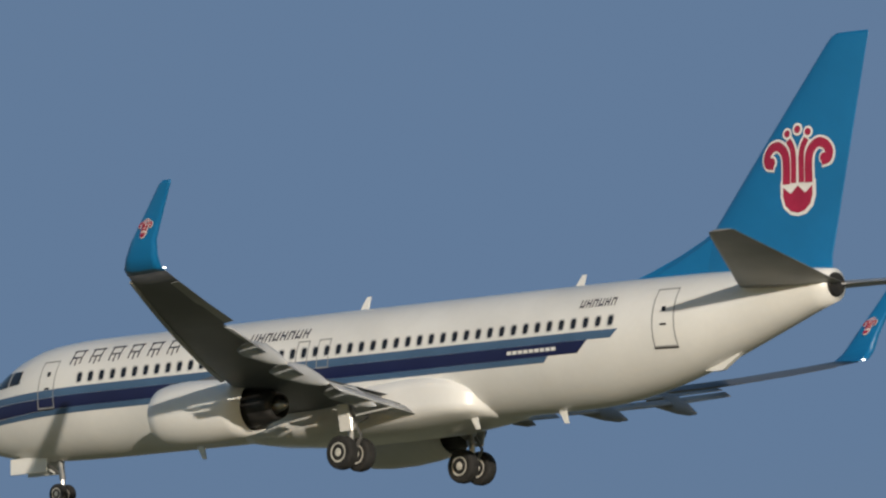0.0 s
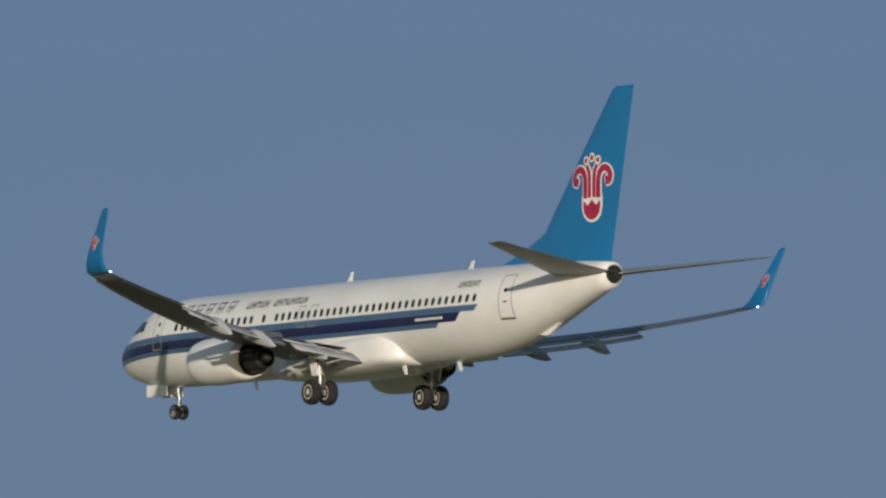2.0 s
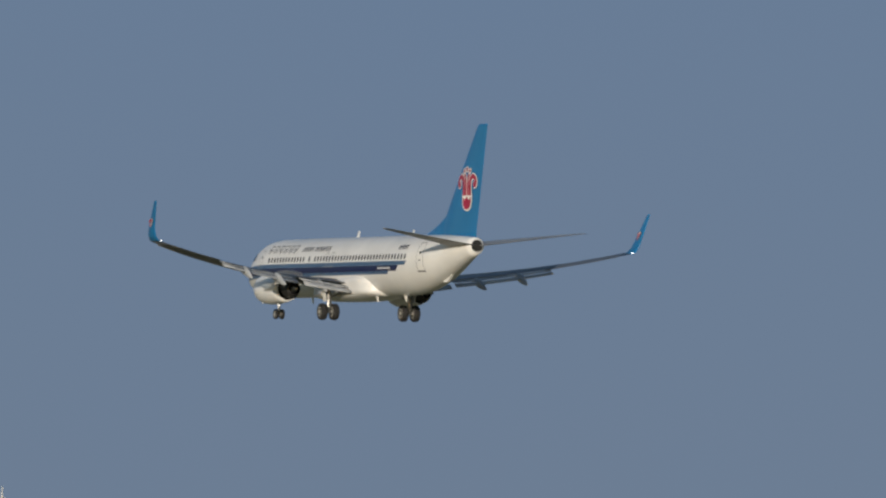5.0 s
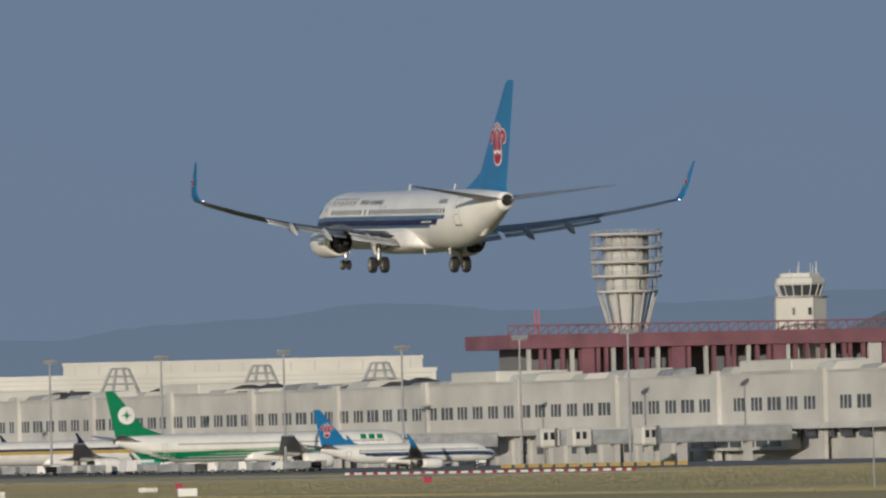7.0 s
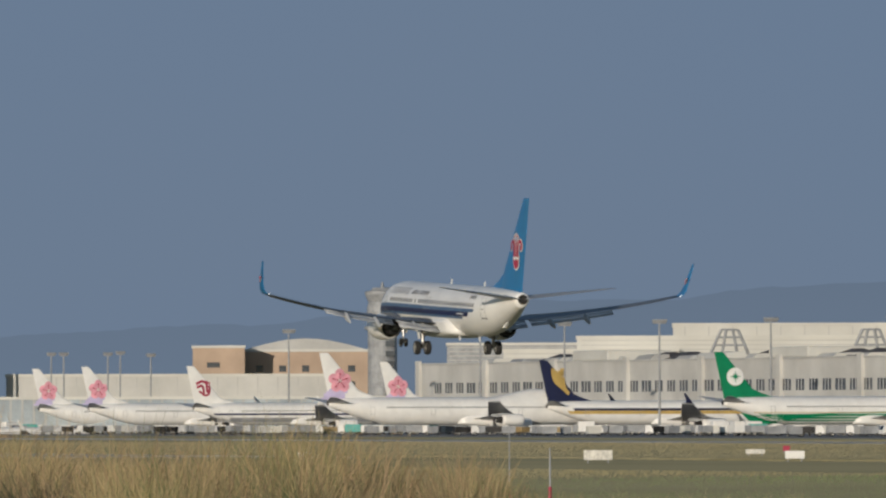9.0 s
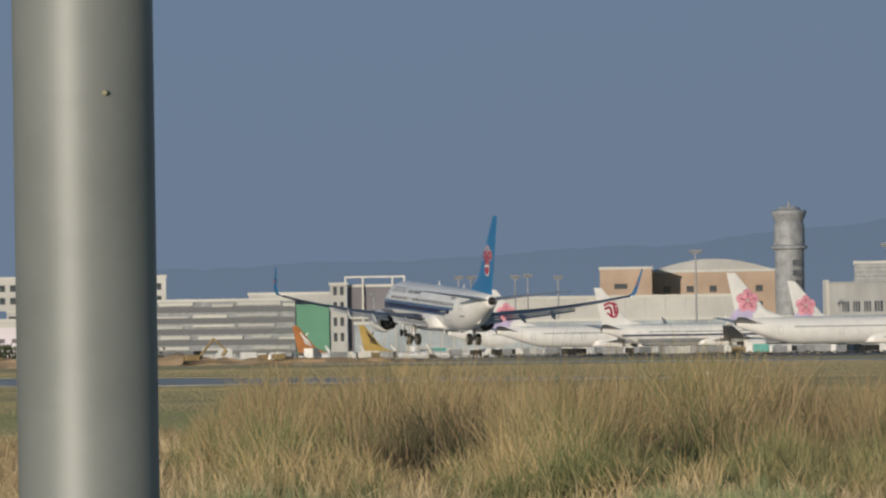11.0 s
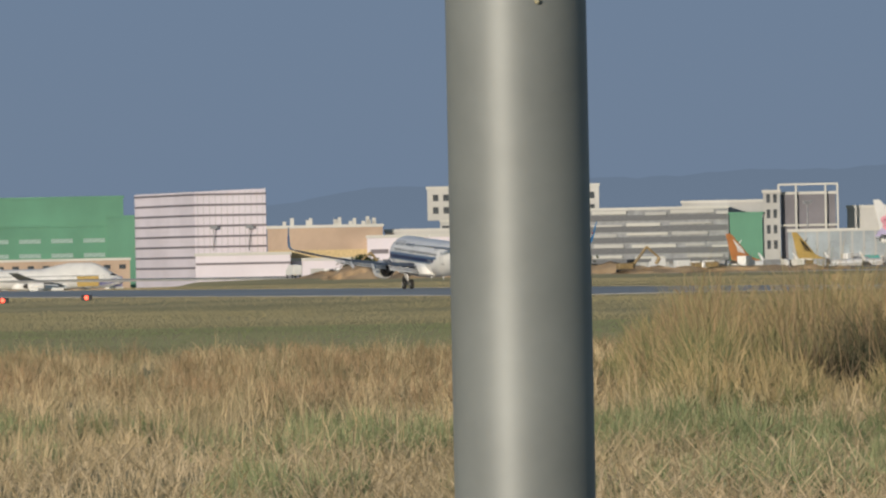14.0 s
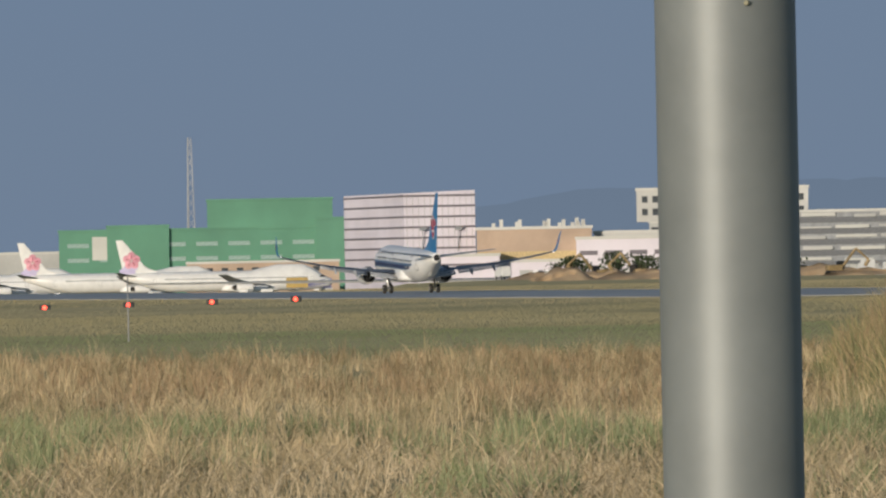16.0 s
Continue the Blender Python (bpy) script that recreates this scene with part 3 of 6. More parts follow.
    rod(bm, k.at(nx - 0.05, 0, nz + rw + 0.65 * G), k.at(nx - 1.0 * G, 0, -1.85 * k.r), 0.05 * G)
    part("strut", bm, METAL, leg, "grey metal nose strut")
    for o in (-0.215, 0.215):
        wheel(leg, k.at(nx, o * G, nz + rw), rw, 0.22 * G)
    for s in (1, -1):
        bm = bmesh.new()
        box(bm, -0.85 * G, 0.85 * G, -0.025, 0.025, -0.30 * G, 0.24 * G, Matrix.Translation(k.at(3.05 * k.r, s * 0.42 * G, -1.92 * k.r - 0.12 * G)), 0.02)
        part("nose_gear_door", bm, body, leg, "open white nose gear door")
    return plane


def line(a, c, n):
    return [a + (c - a) * i / n for i in range(n + 1)]


# ---- ground ----
def bank(x, y):
    """The ground's height: a grassy bank by the camera, a flat field, a low rise under the runway, falling ground far off."""
    d = math.hypot(x, y)
    u = math.atan2(x, y) / UNIT + 2250 if y > 1 else 0
    t = max(0.0, min(1.0, (330 - d) / 120))
    z = 2.2 * t * t * (3 - 2 * t)
    h = radians(HEADING)
    off = abs(x * math.cos(h) + y * math.sin(h) - RUNWAY_SIDE)
    t = max(0.0, min(1.0, (80 - off) / 45))
    z = max(z, (RUNWAY_Z - 0.06) * t * t * (3 - 2 * t))
    # to the far end of the field the ground falls away just past the runway
    w = max(0.0, min(1.0, (760 - u) / 250)) if y > 1 else 0.0
    t = max(0.0, min(1.0, (d - 2600 + 1000 * w) / 700))
    return z - 6.0 * t * t * (3 - 2 * t)


GRASSLAND = material("mown airfield grass", (0.23, 0.20, 0.12), 0.95, var=0.22, scale=0.012, fine=0.5, bump=1.0, tint=(0.15, 0.145, 0.08), gloss=0.05)
grass_node = GRASSLAND.node_tree.nodes["Principled BSDF"]
grass_node.inputs["Sheen Weight"].default_value = 0.22
grass_node.inputs["Sheen Roughness"].default_value = 0.7
grass_node.inputs["Sheen Tint"].default_value = (0.66, 0.60, 0.36, 1)
TARMAC = material("weathered runway asphalt", (0.46, 0.44, 0.40), 0.55, var=0.15, scale=0.05, fine=2.0, gloss=0.5)
bm = bmesh.new()
radii = [0.0] + [2.0 * 1.09 ** i for i in range(91)] + [4950.0]
angles = sorted({-180 + 6 * i for i in range(60)} | {-12 + 0.5 * i for i in range(108)})
rows = []
for r in radii[1:]:
    rows.append([bm.verts.new((r * math.sin(radians(a)), r * math.cos(radians(a)), bank(r * math.sin(radians(a)), r * math.cos(radians(a))))) for a in angles])
c = bm.verts.new((0, 0, bank(0, 0)))
for i in range(len(angles)):
    j = (i + 1) % len(angles)
    bm.faces.new((c, rows[0][j], rows[0][i]))
    for a, b_ in zip(rows, rows[1:]):
        bm.faces.new((a[i], a[j], b_[j], b_[i]))
ground = part("ground", bm, GRASSLAND, smooth=True)
tagged(ground, "dry mown airfield grass with greener strips", "ground", kind="structure")
RUN = Matrix.Translation((RUNWAY_SIDE * math.cos(radians(HEADING)), RUNWAY_SIDE * math.sin(radians(HEADING)), 0)) @ pose(0, 0, 0, 0, 0, 90 + HEADING)
bm = bmesh.new()
box(bm, 985, 3400, -30, 30, RUNWAY_Z - 0.5, RUNWAY_Z)
tagged(part("runway", bm, TARMAC, m=RUN), "grey weathered asphalt runway", "runway", kind="structure")

# ---- the landing aircraft ----
JET = Type(engine=0.95)
def dive(x, k):
    """How far the stripes drop towards the nose."""
    return k * max(0, (7.5 - x) / 7.5) ** 2


bands = [
    (STEEL_BLUE, "steel blue stripe", line(1.2, 30.0, 60), lambda x: -0.03 - dive(x, 0.28), lambda x: 0.24 - dive(x, 0.36)),
    (NAVY, "navy blue stripe", line(0.14, 28.64, 60), lambda x: -0.42 - dive(x, 0.42), lambda x: -0.035 - dive(x, 0.30)),
    (STEEL_BLUE, "steel blue lower stripe", line(0.3, 27.2, 60), lambda x: -0.62 - dive(x, 0.34), lambda x: -0.425 - dive(x, 0.44)),
]
LIVERY = dict(bands=bands, fin=TEAL, fin_label="teal blue tail fin", mark=crest, mark_at=(36.6, 1.70, 2.80), winglet=TEAL, stabiliser=material("pale grey tail paint", (0.33, 0.335, 0.345), 0.42, var=0.08, scale=0.6, fine=9))
jet = airliner(JET, pose(0, 0, 0), "white twin-engined jet landing, gear down, blue stripes", LIVERY, near=True, name="landing_airliner")

# cabin windows, one row a side
bm = bmesh.new()
prof = [(-0.105, -0.10), (-0.105, 0.09), (-0.07, 0.165), (0.07, 0.165), (0.105, 0.09), (0.105, -0.10), (0.07, -0.165), (-0.07, -0.165)]
bm.faces.new([bm.verts.new((x, 0, z)) for x, z in prof])
pane_mesh = bpy.data.meshes.new("cabin_window")
bm.to_mesh(pane_mesh)
bm.free()
pane_mesh.materials.append(GLASS)
bm = bmesh.new()
o = [bm.verts.new((x * 1.45, 0, z * 1.3)) for x, z in prof]
i_ = [bm.verts.new((x, 0, z)) for x, z in prof]
for a in range(8):
    bm.faces.new((o[a], o[(a + 1) % 8], i_[(a + 1) % 8], i_[a]))
rim_mesh = bpy.data.meshes.new("window_rim")
bm.to_mesh(rim_mesh)
bm.free()
rim_mesh.materials.append(material("pale window surround", (0.55, 0.55, 0.54), 0.4))
body = next(c for c in jet.children if c.name.startswith("fuselage"))
for s in (1, -1):
    for i in range(47):
        if i in (13, 15):
            continue
        x = 6.72 + 0.506 * i
        p = JET.skin(x, 0.52, s, 0.013)
        w_, t_, b_ = JET.section(x)
        lean = math.degrees(math.atan2(0.52 * w_ * w_, ((t_ - b_) / 2) ** 2 * abs(p.y)))
        ob = new("cabin_window", pane_mesh)
        ob.parent = body
        ob.matrix_basis = Matrix.Translation(p) @ pose(0, 0, 0, s * lean, 0, 0)
        rim = new("window_rim", rim_mesh)
        rim.parent = ob
        rim.matrix_basis = Matrix.Translation((0, s * 0.004, 0))
    # doors: four cabin doors and two exits over each wing
    for x0, x1, z0, z1 in ((4.78, 5.56, -0.42, 1.2), (31.6, 32.45, -0.46, 1.42), (16.48, 17.02, -0.05, 0.93), (17.42, 17.96, -0.05, 0.93)):
        bm = bmesh.new()
        frame_on(bm, JET, x0, x1, z0, z1, s, 0.045)
        door = part("cabin_door", bm, SEAM, body, "closed cabin door with a grey seam")
        if z1 - z0 > 1.3:
            bm = bmesh.new()
            sheet(bm, JET, [x0 + 0.32, x0 + 0.56], lambda x: 0.22, lambda x: 0.28, s, 0.02, 1)
            part("door_handle", bm, DARK, door)
            bm = bmesh.new()
            sheet(bm, JET, [x0 + 0.36, x0 + 0.52], lambda x: 0.66, lambda x: 0.82, s, 0.02, 1)
            part("door_window", bm, GLASS, door)
            bm = bmesh.new()
            sheet(bm, JET, [x0, x1], lambda x: z0 - 0.05, lambda x: z0, s, 0.02, 1)
            part("door_sill", bm, DARK, door)
    # lettering, kept to plain bars and blocks
    ink = material("dark lettering paint", (0.03, 0.03, 0.05), 0.4)
    for i in range(6):
        x = 6.02 + 0.885 * i
        bm = bmesh.new()
        for a, c, z0, z1 in ((0.0, 0.60, 1.44, 1.49), (0.05, 0.11, 1.0, 1.44), (0.48, 0.54, 1.0, 1.44), (0.11, 0.48, 1.2, 1.25), (0.27, 0.33, 0.95, 1.2)):
            sheet(bm, JET, [x + a, x + c], lambda q, v=z0: v, lambda q, v=z1: v, s, 0.012, 3)
        part("lettering", bm, ink, body, "dark lettering blocks")
    for x0, x1, z0, z1, n in ((12.04, 13.85, 1.04, 1.36, 5), (14.2, 16.9, 1.04, 1.36, 8), (28.56, 30.1, 1.02, 1.30, 6)):
        for i in range(n):
            a = x0 + (x1 - x0) * i / n
            c = a + (x1 - x0) / n * 0.72
            bm = bmesh.new()
            w_ = (c - a) * 0.24
            sheet(bm, JET, [a, a + w_], lambda q: z0, lambda q: z1, s, 0.012, 3)
            sheet(bm, JET, [c - w_, c], lambda q: z0, lambda q: z1, s, 0.012, 3)
            m_ = z0 + (z1 - z0) * (0.08, 0.42, 0.76)[i % 3]
            sheet(bm, JET, [a + w_, c - w_], lambda q: m_, lambda q: m_ + 0.06, s, 0.012, 2)
            part("lettering", bm, ink, body, "dark lettering bars")
    for i in range(9):
        bm = bmesh.new()
        sheet(bm, JET, [25.7 + 0.235 * i, 25.7 + 0.235 * i + 0.19], lambda q: -0.27, lambda q: -0.16, s, 0.02, 1)
        part("lettering", bm, WHITE, body, "white lettering bars on the stripe")
    # cockpit glazing
    for x0, x1, z0, z1 in ((1.7, 2.35, 0.40, 0.80), (2.42, 3.1, 0.44, 0.98), (3.16, 3.75, 0.50, 0.98)):
        bm = bmesh.new()
        sheet(bm, JET, line(x0, x1, 4), lambda q: z0 + 0.05 * (q - x0), lambda q: min(z1, JET.section(q)[1] - 0.12), s, 0.014, 4)
        part("cockpit_window", bm, GLASS, body, "dark cockpit window")
    bm = bmesh.new()
    sheet(bm, JET, [9.95, 10.25], lambda q: -1.1, lambda q: -0.95, s, 0.02, 1)
    part("air_vent", bm, DARK, body)
# aerials on the back, drain masts and tail skid under the belly
for x, h in ((17.67, 0.42), (27.0, 0.36)):
    bm = bmesh.new()
    prism(bm, [(31.05 - x, 1.98), (31.05 - x - 0.36, 1.98), (31.05 - x - 0.48, 2.0 + h), (31.05 - x - 0.32, 2.0 + h)], -0.02, 0.02)
    part("aerial", bm, WHITE, jet, "white blade aerial")
for x, y in ((9.6, 0.3), (22.2, 0.9), (25.4, 0.2)):
    bm = bmesh.new()
    prism(bm, [(30 - x, -1.95), (30 - x - 0.30, -1.95), (30 - x - 0.42, -2.42), (30 - x - 0.28, -2.42)], y - 0.03, y + 0.03)
    part("drain_mast", bm, WHITE, jet, "white drain mast under the belly")
bm = bmesh.new()
prism(bm, [(30 - 31.3, -1.15), (30 - 32.7, -0.75), (30 - 33.0, -0.68), (30 - 32.2, -1.18), (30 - 31.9, -1.20)], -0.08, 0.08)
part("tail_skid", bm, WHITE, jet, "white tail skid fairing")


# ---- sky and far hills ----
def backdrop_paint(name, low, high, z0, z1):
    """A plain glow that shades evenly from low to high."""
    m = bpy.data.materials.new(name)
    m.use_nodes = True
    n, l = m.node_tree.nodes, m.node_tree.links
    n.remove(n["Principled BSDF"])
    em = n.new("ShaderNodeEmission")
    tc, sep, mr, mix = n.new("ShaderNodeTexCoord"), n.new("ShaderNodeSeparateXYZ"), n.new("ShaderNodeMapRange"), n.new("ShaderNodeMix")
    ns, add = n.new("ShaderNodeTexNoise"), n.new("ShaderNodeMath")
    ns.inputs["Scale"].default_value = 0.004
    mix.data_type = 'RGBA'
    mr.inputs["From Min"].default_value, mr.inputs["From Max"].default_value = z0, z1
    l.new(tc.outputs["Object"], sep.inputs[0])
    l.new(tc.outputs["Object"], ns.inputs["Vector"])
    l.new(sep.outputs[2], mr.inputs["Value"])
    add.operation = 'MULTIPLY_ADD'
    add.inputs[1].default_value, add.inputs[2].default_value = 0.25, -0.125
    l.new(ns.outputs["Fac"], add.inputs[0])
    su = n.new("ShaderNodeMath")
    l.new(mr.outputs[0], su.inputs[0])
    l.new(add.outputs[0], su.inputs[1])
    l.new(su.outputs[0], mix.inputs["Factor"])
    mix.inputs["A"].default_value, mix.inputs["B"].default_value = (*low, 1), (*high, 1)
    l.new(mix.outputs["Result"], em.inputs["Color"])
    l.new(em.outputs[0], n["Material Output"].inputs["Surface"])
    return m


def wall_round(name, mat, d, us, low, high, label):
    bm = bmesh.new()
    rows = [(bm.verts.new(spot(u, d, low(u))), bm.verts.new(spot(u, d, high(u)))) for u in us]
    for a, c in zip(rows, rows[1:]):
        bm.faces.new((a[0], c[0], c[1], a[1]))
    return tagged(part(name, bm, mat), label, "backdrop", kind="structure")


SKY = backdrop_paint("hazy blue evening sky", (0.151, 0.206, 0.292), (0.122, 0.197, 0.322), 60, 650)
# the hills glow close to the sky's blue, which paints the haze in
HILLS = backdrop_paint("far hills in haze colour", (0.140, 0.189, 0.262), (0.130, 0.176, 0.246), 0, 70)
wall_round("sky_backdrop", SKY, 4700, line(-9000, 26000, 70), lambda u: -60, lambda u: 1500, "hazy grey-blue sky")
RIDGE = [(-9000, 440), (0, 440), (500, 425), (800, 368), (1075, 340), (1470, 330), (1900, 318), (2280, 300), (2770, 258), (3000, 262), (3250, 235), (3640, 206), (3800, 224), (4100, 218), (4500, 202), (4700, 222), (5000, 262), (5600, 330), (7000, 420), (26000, 440)]


def ridge(u):
    for (a, va), (c, vc) in zip(RIDGE, RIDGE[1:]):
        if u <= c:
            t = (u - a) / (c - a)
            t = t * t * (3 - 2 * t)
            return height(va + (vc - va) * t + 9 * noise.noise((u / 160, 0, 0)) + 4 * noise.noise((u / 40, 3, 0)), 4640)
    return 0


wall_round("hills_backdrop", HILLS, 4640, line(-9000, 26000, 1400), lambda u: -60, ridge, "dim blue hills with haze painted into their glow")

# ---- buildings of the airport, laid out on the runway's grid ----
H_ = Vector((-math.sin(radians(HEADING)), math.cos(radians(HEADING)), 0))
R_ = Vector((math.cos(radians(HEADING)), math.sin(radians(HEADING)), 0))
GRID = pose(0, 0, 0, 0, 0, HEADING)      # local x: away from the runway, y: along it
CREAM = material("cream concrete cladding", (0.53, 0.52, 0.49), 0.8, var=0.08, scale=0.06, fine=0.8)
CONCRETE = material("pale grey concrete", (0.47, 0.465, 0.445), 0.85, var=0.10, scale=0.05, fine=0.8)
LILAC_WALL = material("pale lilac corrugated cladding", (0.72, 0.665, 0.72), 0.6, var=0.05, scale=0.05, fine=1.2)
BAND = material("grey-violet cladding band", (0.17, 0.15, 0.17), 0.6, var=0.08, scale=0.1, fine=1)
HANGAR_GREEN = material("green corrugated cladding", (0.10, 0.27, 0.175), 0.6, var=0.07, scale=0.05, fine=1)
TAN = material("tan brick cladding", (0.47, 0.35, 0.26), 0.85, var=0.10, scale=0.06, fine=1)
ROOF_WHITE = material("off-white roof sheeting", (0.57, 0.56, 0.515), 0.6, var=0.06, scale=0.05, fine=0.6)
STEEL_RED = material("dull crimson painted steel", (0.20, 0.088, 0.11), 0.6, var=0.12, scale=0.1, fine=1)
WINDOW = material("dark tinted window", (0.06, 0.07, 0.082), 0.25, var=0.15, scale=0.3, fine=2)
# dark grey that stands for shade indoors and between decks
SHADE = material("grey for interior shade", (0.17, 0.175, 0.185), 0.9, var=0.1)
EARTH = material("bare brown earth", (0.33, 0.24, 0.15), 0.95, var=0.2, scale=0.08, fine=1.2)
YELLOW = material("worn yellow machine paint", (0.31, 0.22, 0.10), 0.5, var=0.15, scale=0.5, fine=4)
GREYKIT = material("grey equipment paint", (0.30, 0.31, 0.32), 0.6, var=0.12, scale=0.5, fine=4)


def along_right(p, u):
    """How far to go from p along R_ to reach bearing u."""
    t = math.tan((u - 2250) * UNIT)
    return (t * p.y - p.x) / (R_.x - t * R_.y)


def block(name, u0, u1, v, d, depth, mat, label, category="building", z0=None, lip=0.8):
    """A building whose near left corner stands at bearing u0, d metres away. Returns it, its width and its height."""
    p = spot(u0, d, 0)
    w = (u1 - u0) * UNIT * d
    z0 = bank(p.x, p.y) - 0.3 if z0 is None else z0
    h = height(v, d) - z0
    ob = thing(name, Matrix.Translation((p.x, p.y, z0)) @ pose(0, 0, 0, 0, 0, -math.degrees((u0 - 2250) * UNIT)), label, category)
    bm = bmesh.new()
    box(bm, 0, w, 0, depth, 0, h - lip)
    part("wall", bm, mat, ob)
    bm = bmesh.new()
    box(bm, -0.3, w + 0.3, -0.3, depth + 0.3, h - lip, h)
    part("roof", bm, ROOF_WHITE if mat is not HANGAR_GREEN else mat, ob, "flat roof with a low parapet")
    return ob, w, h


pane_cache = {}


def pane(parent, x, z, w, h, mat=WINDOW, y=-0.06, depth=0.25, name="window", turn=None):
    """One window on the front of a building; alike ones share a mesh."""
    key = (round(w, 2), round(h, 2), mat.name, name)
    if key not in pane_cache:
        bm = bmesh.new()
        box(bm, -w / 2, w / 2, 0, depth, -h / 2, h / 2)
        me = bpy.data.meshes.new(name)
        bm.to_mesh(me)
        bm.free()
        me.materials.append(mat)
        pane_cache[key] = me
    ob = new(name, pane_cache[key])
    ob.parent = parent
    ob.matrix_basis = (Matrix.Translation((x, y, z)) if turn is None else turn @ Matrix.Translation((x, y, z)))
    return ob


# the long pier: its facade runs along the runway's direction
P1 = spot(4800, 2250)
pier = thing("terminal_pier", Matrix.Translation((P1.x, P1.y, 0)) @ GRID, "long pale concrete terminal pier with window rows", "building")
L_ = 857
# the footprint narrows in steps towards the pier's end
for y0, y1, dep in ((8, 40, 5), (40, 100, 8), (100, 140, 20), (140, L_, 40)):
    bm = bmesh.new()
    box(bm, 0, dep, y0, y1, 7.0, 18.6)
    part("wall", bm, CREAM, pier)
    bm = bmesh.new()
    box(bm, 1.4, dep, y0, y1, -0.3, 7.0)
    part("lower_wall", bm, CONCRETE, pier, "recessed grey ground floor")
    bm = bmesh.new()
    box(bm, -0.25, dep, y0, y1, 18.6, 19.1)
    part("roof", bm, CONCRETE, pier)
bm = bmesh.new()
box(bm, -3.2, 0.0, 75, L_, 6.6, 7.9)
part("canopy", bm, CONCRETE, pier, "projecting concrete ledge")
face = pose(0, 0, 0, 0, 0, -90)      # a front that looks at the runway
for i in range(13):
    bm = bmesh.new()
    y = 122 + 61 * i
    box(bm, -0.9, 0.0, y - 1.6, y + 1.6, 0, 19.7, None)
    part("pilaster", bm, CREAM, pier)
for i in range(74):
    y = 100 + 10.1 * i
    if (y - 122) % 61 < 3 or (y - 122) % 61 > 58:
        continue
    pane(pier, -y, 12.2, 6.2 if i % 5 else 7.6, 2.9, turn=face, y=-0.05)
    for o in (-1.2, 1.2):
        pane(pier, -y + o, 12.2, 0.35, 2.9, mat=CREAM, turn=face, y=-0.12, name="mullion")
for i in range(8):
    pane(pier, -(100 + 10.1 * i), 6.2, 6.2, 2.9, turn=face, y=-0.05)
for i in range(60):
    y = 180 + 11 * i
    bm = bmesh.new()
    box(bm, 0.6, 1.4, y, y + 1.2, 0, 6.9)
    part("column", bm, CONCRETE, pier)
    if i % 3:
        pane(pier, -(y + 6), 3.6, 4.2 + i % 2, 2.6, turn=face, y=1.36)
# a glazed corridor hung before the ground floor
bm = bmesh.new()
box(bm, -2.6, 0.9, 138, 196, 2.2, 6.6)
corridor = part("glazed_corridor", bm, CREAM, pier, "pale corridor with seven blue-grey panes")
for i in range(7):
    pane(pier, -(144 + 7.6 * i), 4.4, 6.2, 3.0, turn=face, y=-2.75, depth=0.3, name="corridor_pane")
# rooftop plant and upstands
random.seed(4)
for i in range(26):
    y = 110 + 28 * i + random.uniform(-6, 6)
    bm = bmesh.new()
    a, c, h = random.uniform(4, 14), random.uniform(6, 18), random.uniform(1.0, 2.4)
    prism(bm, [(6, 19.1), (6 + a, 19.1), (6 + a, 19.1 + h), (7.5, 19.1 + h * 0.8)], y, y + c)
    part("roof_plant", bm, random.choice((ROOF_WHITE, CONCRETE, GREYKIT)), pier, "low rooftop plant housing")
TENT = material("dark weathered roofing felt", (0.085, 0.08, 0.085), 0.9, var=0.15, scale=0.2, fine=2)
for y in (318, 336, 402, 420, 438, 508, 526, 590, 655, 673, 745, 763):
    bm = bmesh.new()
    loft(bm, [[(9, y, 19.1), (9, y + 15, 19.1), (21, y + 15, 19.1), (21, y, 19.1)], [(14, y + 6, 21.2), (14, y + 9, 21.2), (16, y + 9, 21.2), (16, y + 6, 21.2)]])
    part("roof_hood", bm, TENT, pier, "dark hipped roof hood")
for y in (150, 330, 540, 700):
    bm = bmesh.new()
    box(bm, 4, 22, y, y + 30, 19.1, 21.8, None, 0.3)
    part("roof_house", bm, ROOF_WHITE, pier, "off-white rooftop house")
# the arch at the pier's end
bm = bmesh.new()
n = 10
out = [(-17, 0), (-17, 11)] + [(-17 + 8.5 - 8.5 * math.cos(math.pi * i / n), 11 + 8.0 * math.sin(math.pi * i / n)) for i in range(n + 1)] + [(0, 0), (-3.5, 0), (-3.5, 11)] + [(-8.5 + 5.0 * math.cos(math.pi * i / n), 11 + 4.9 * math.sin(math.pi * i / n)) for i in range(n + 1)] + [(-13.5, 0)]
prism(bm, out, -1.2, 0.6)
part("arch", bm, material("mauve grey arch cladding", (0.24, 0.22, 0.24), 0.7), pier, "mauve-grey arch", m=Matrix.Translation((-0.6, 30, 0)) @ pose(0, 0, 0, 0, 0, -90) @ Matrix.Translation((18, 0, 0)))

# the white-roofed hall behind it
hall, w, h = block("white_hall", 3050, 3686, 300, 3250, 60, ROOF_WHITE, "large off-white hall behind the pier", z0=0)
for i in range(15):
    pane(hall, w * (i + 0.5) / 15, h - 4.5, 0.3, 7.0, mat=CONCRETE, name="panel_joint")
# the leftmost hall's wall is grey to paint in its shadowed front
for u0, u1, v, d, z in ((2880, 3710, 322, 3150, 0), (2650, 3090, 334, 3350, 0), (2750, 3060, 345, 3120, 0)):
    b_, w, h = block("low_hall", u0, u1, v, d, 40, GREYKIT if u0 < 2700 else ROOF_WHITE, "low off-white hall with a ribbed roof edge", z0=z)
    for i in range(4):
        pane(b_, w / 2, h - 1.4 - 1.3 * i, w * 0.98, 0.25, mat=CONCRETE, name="ledge")
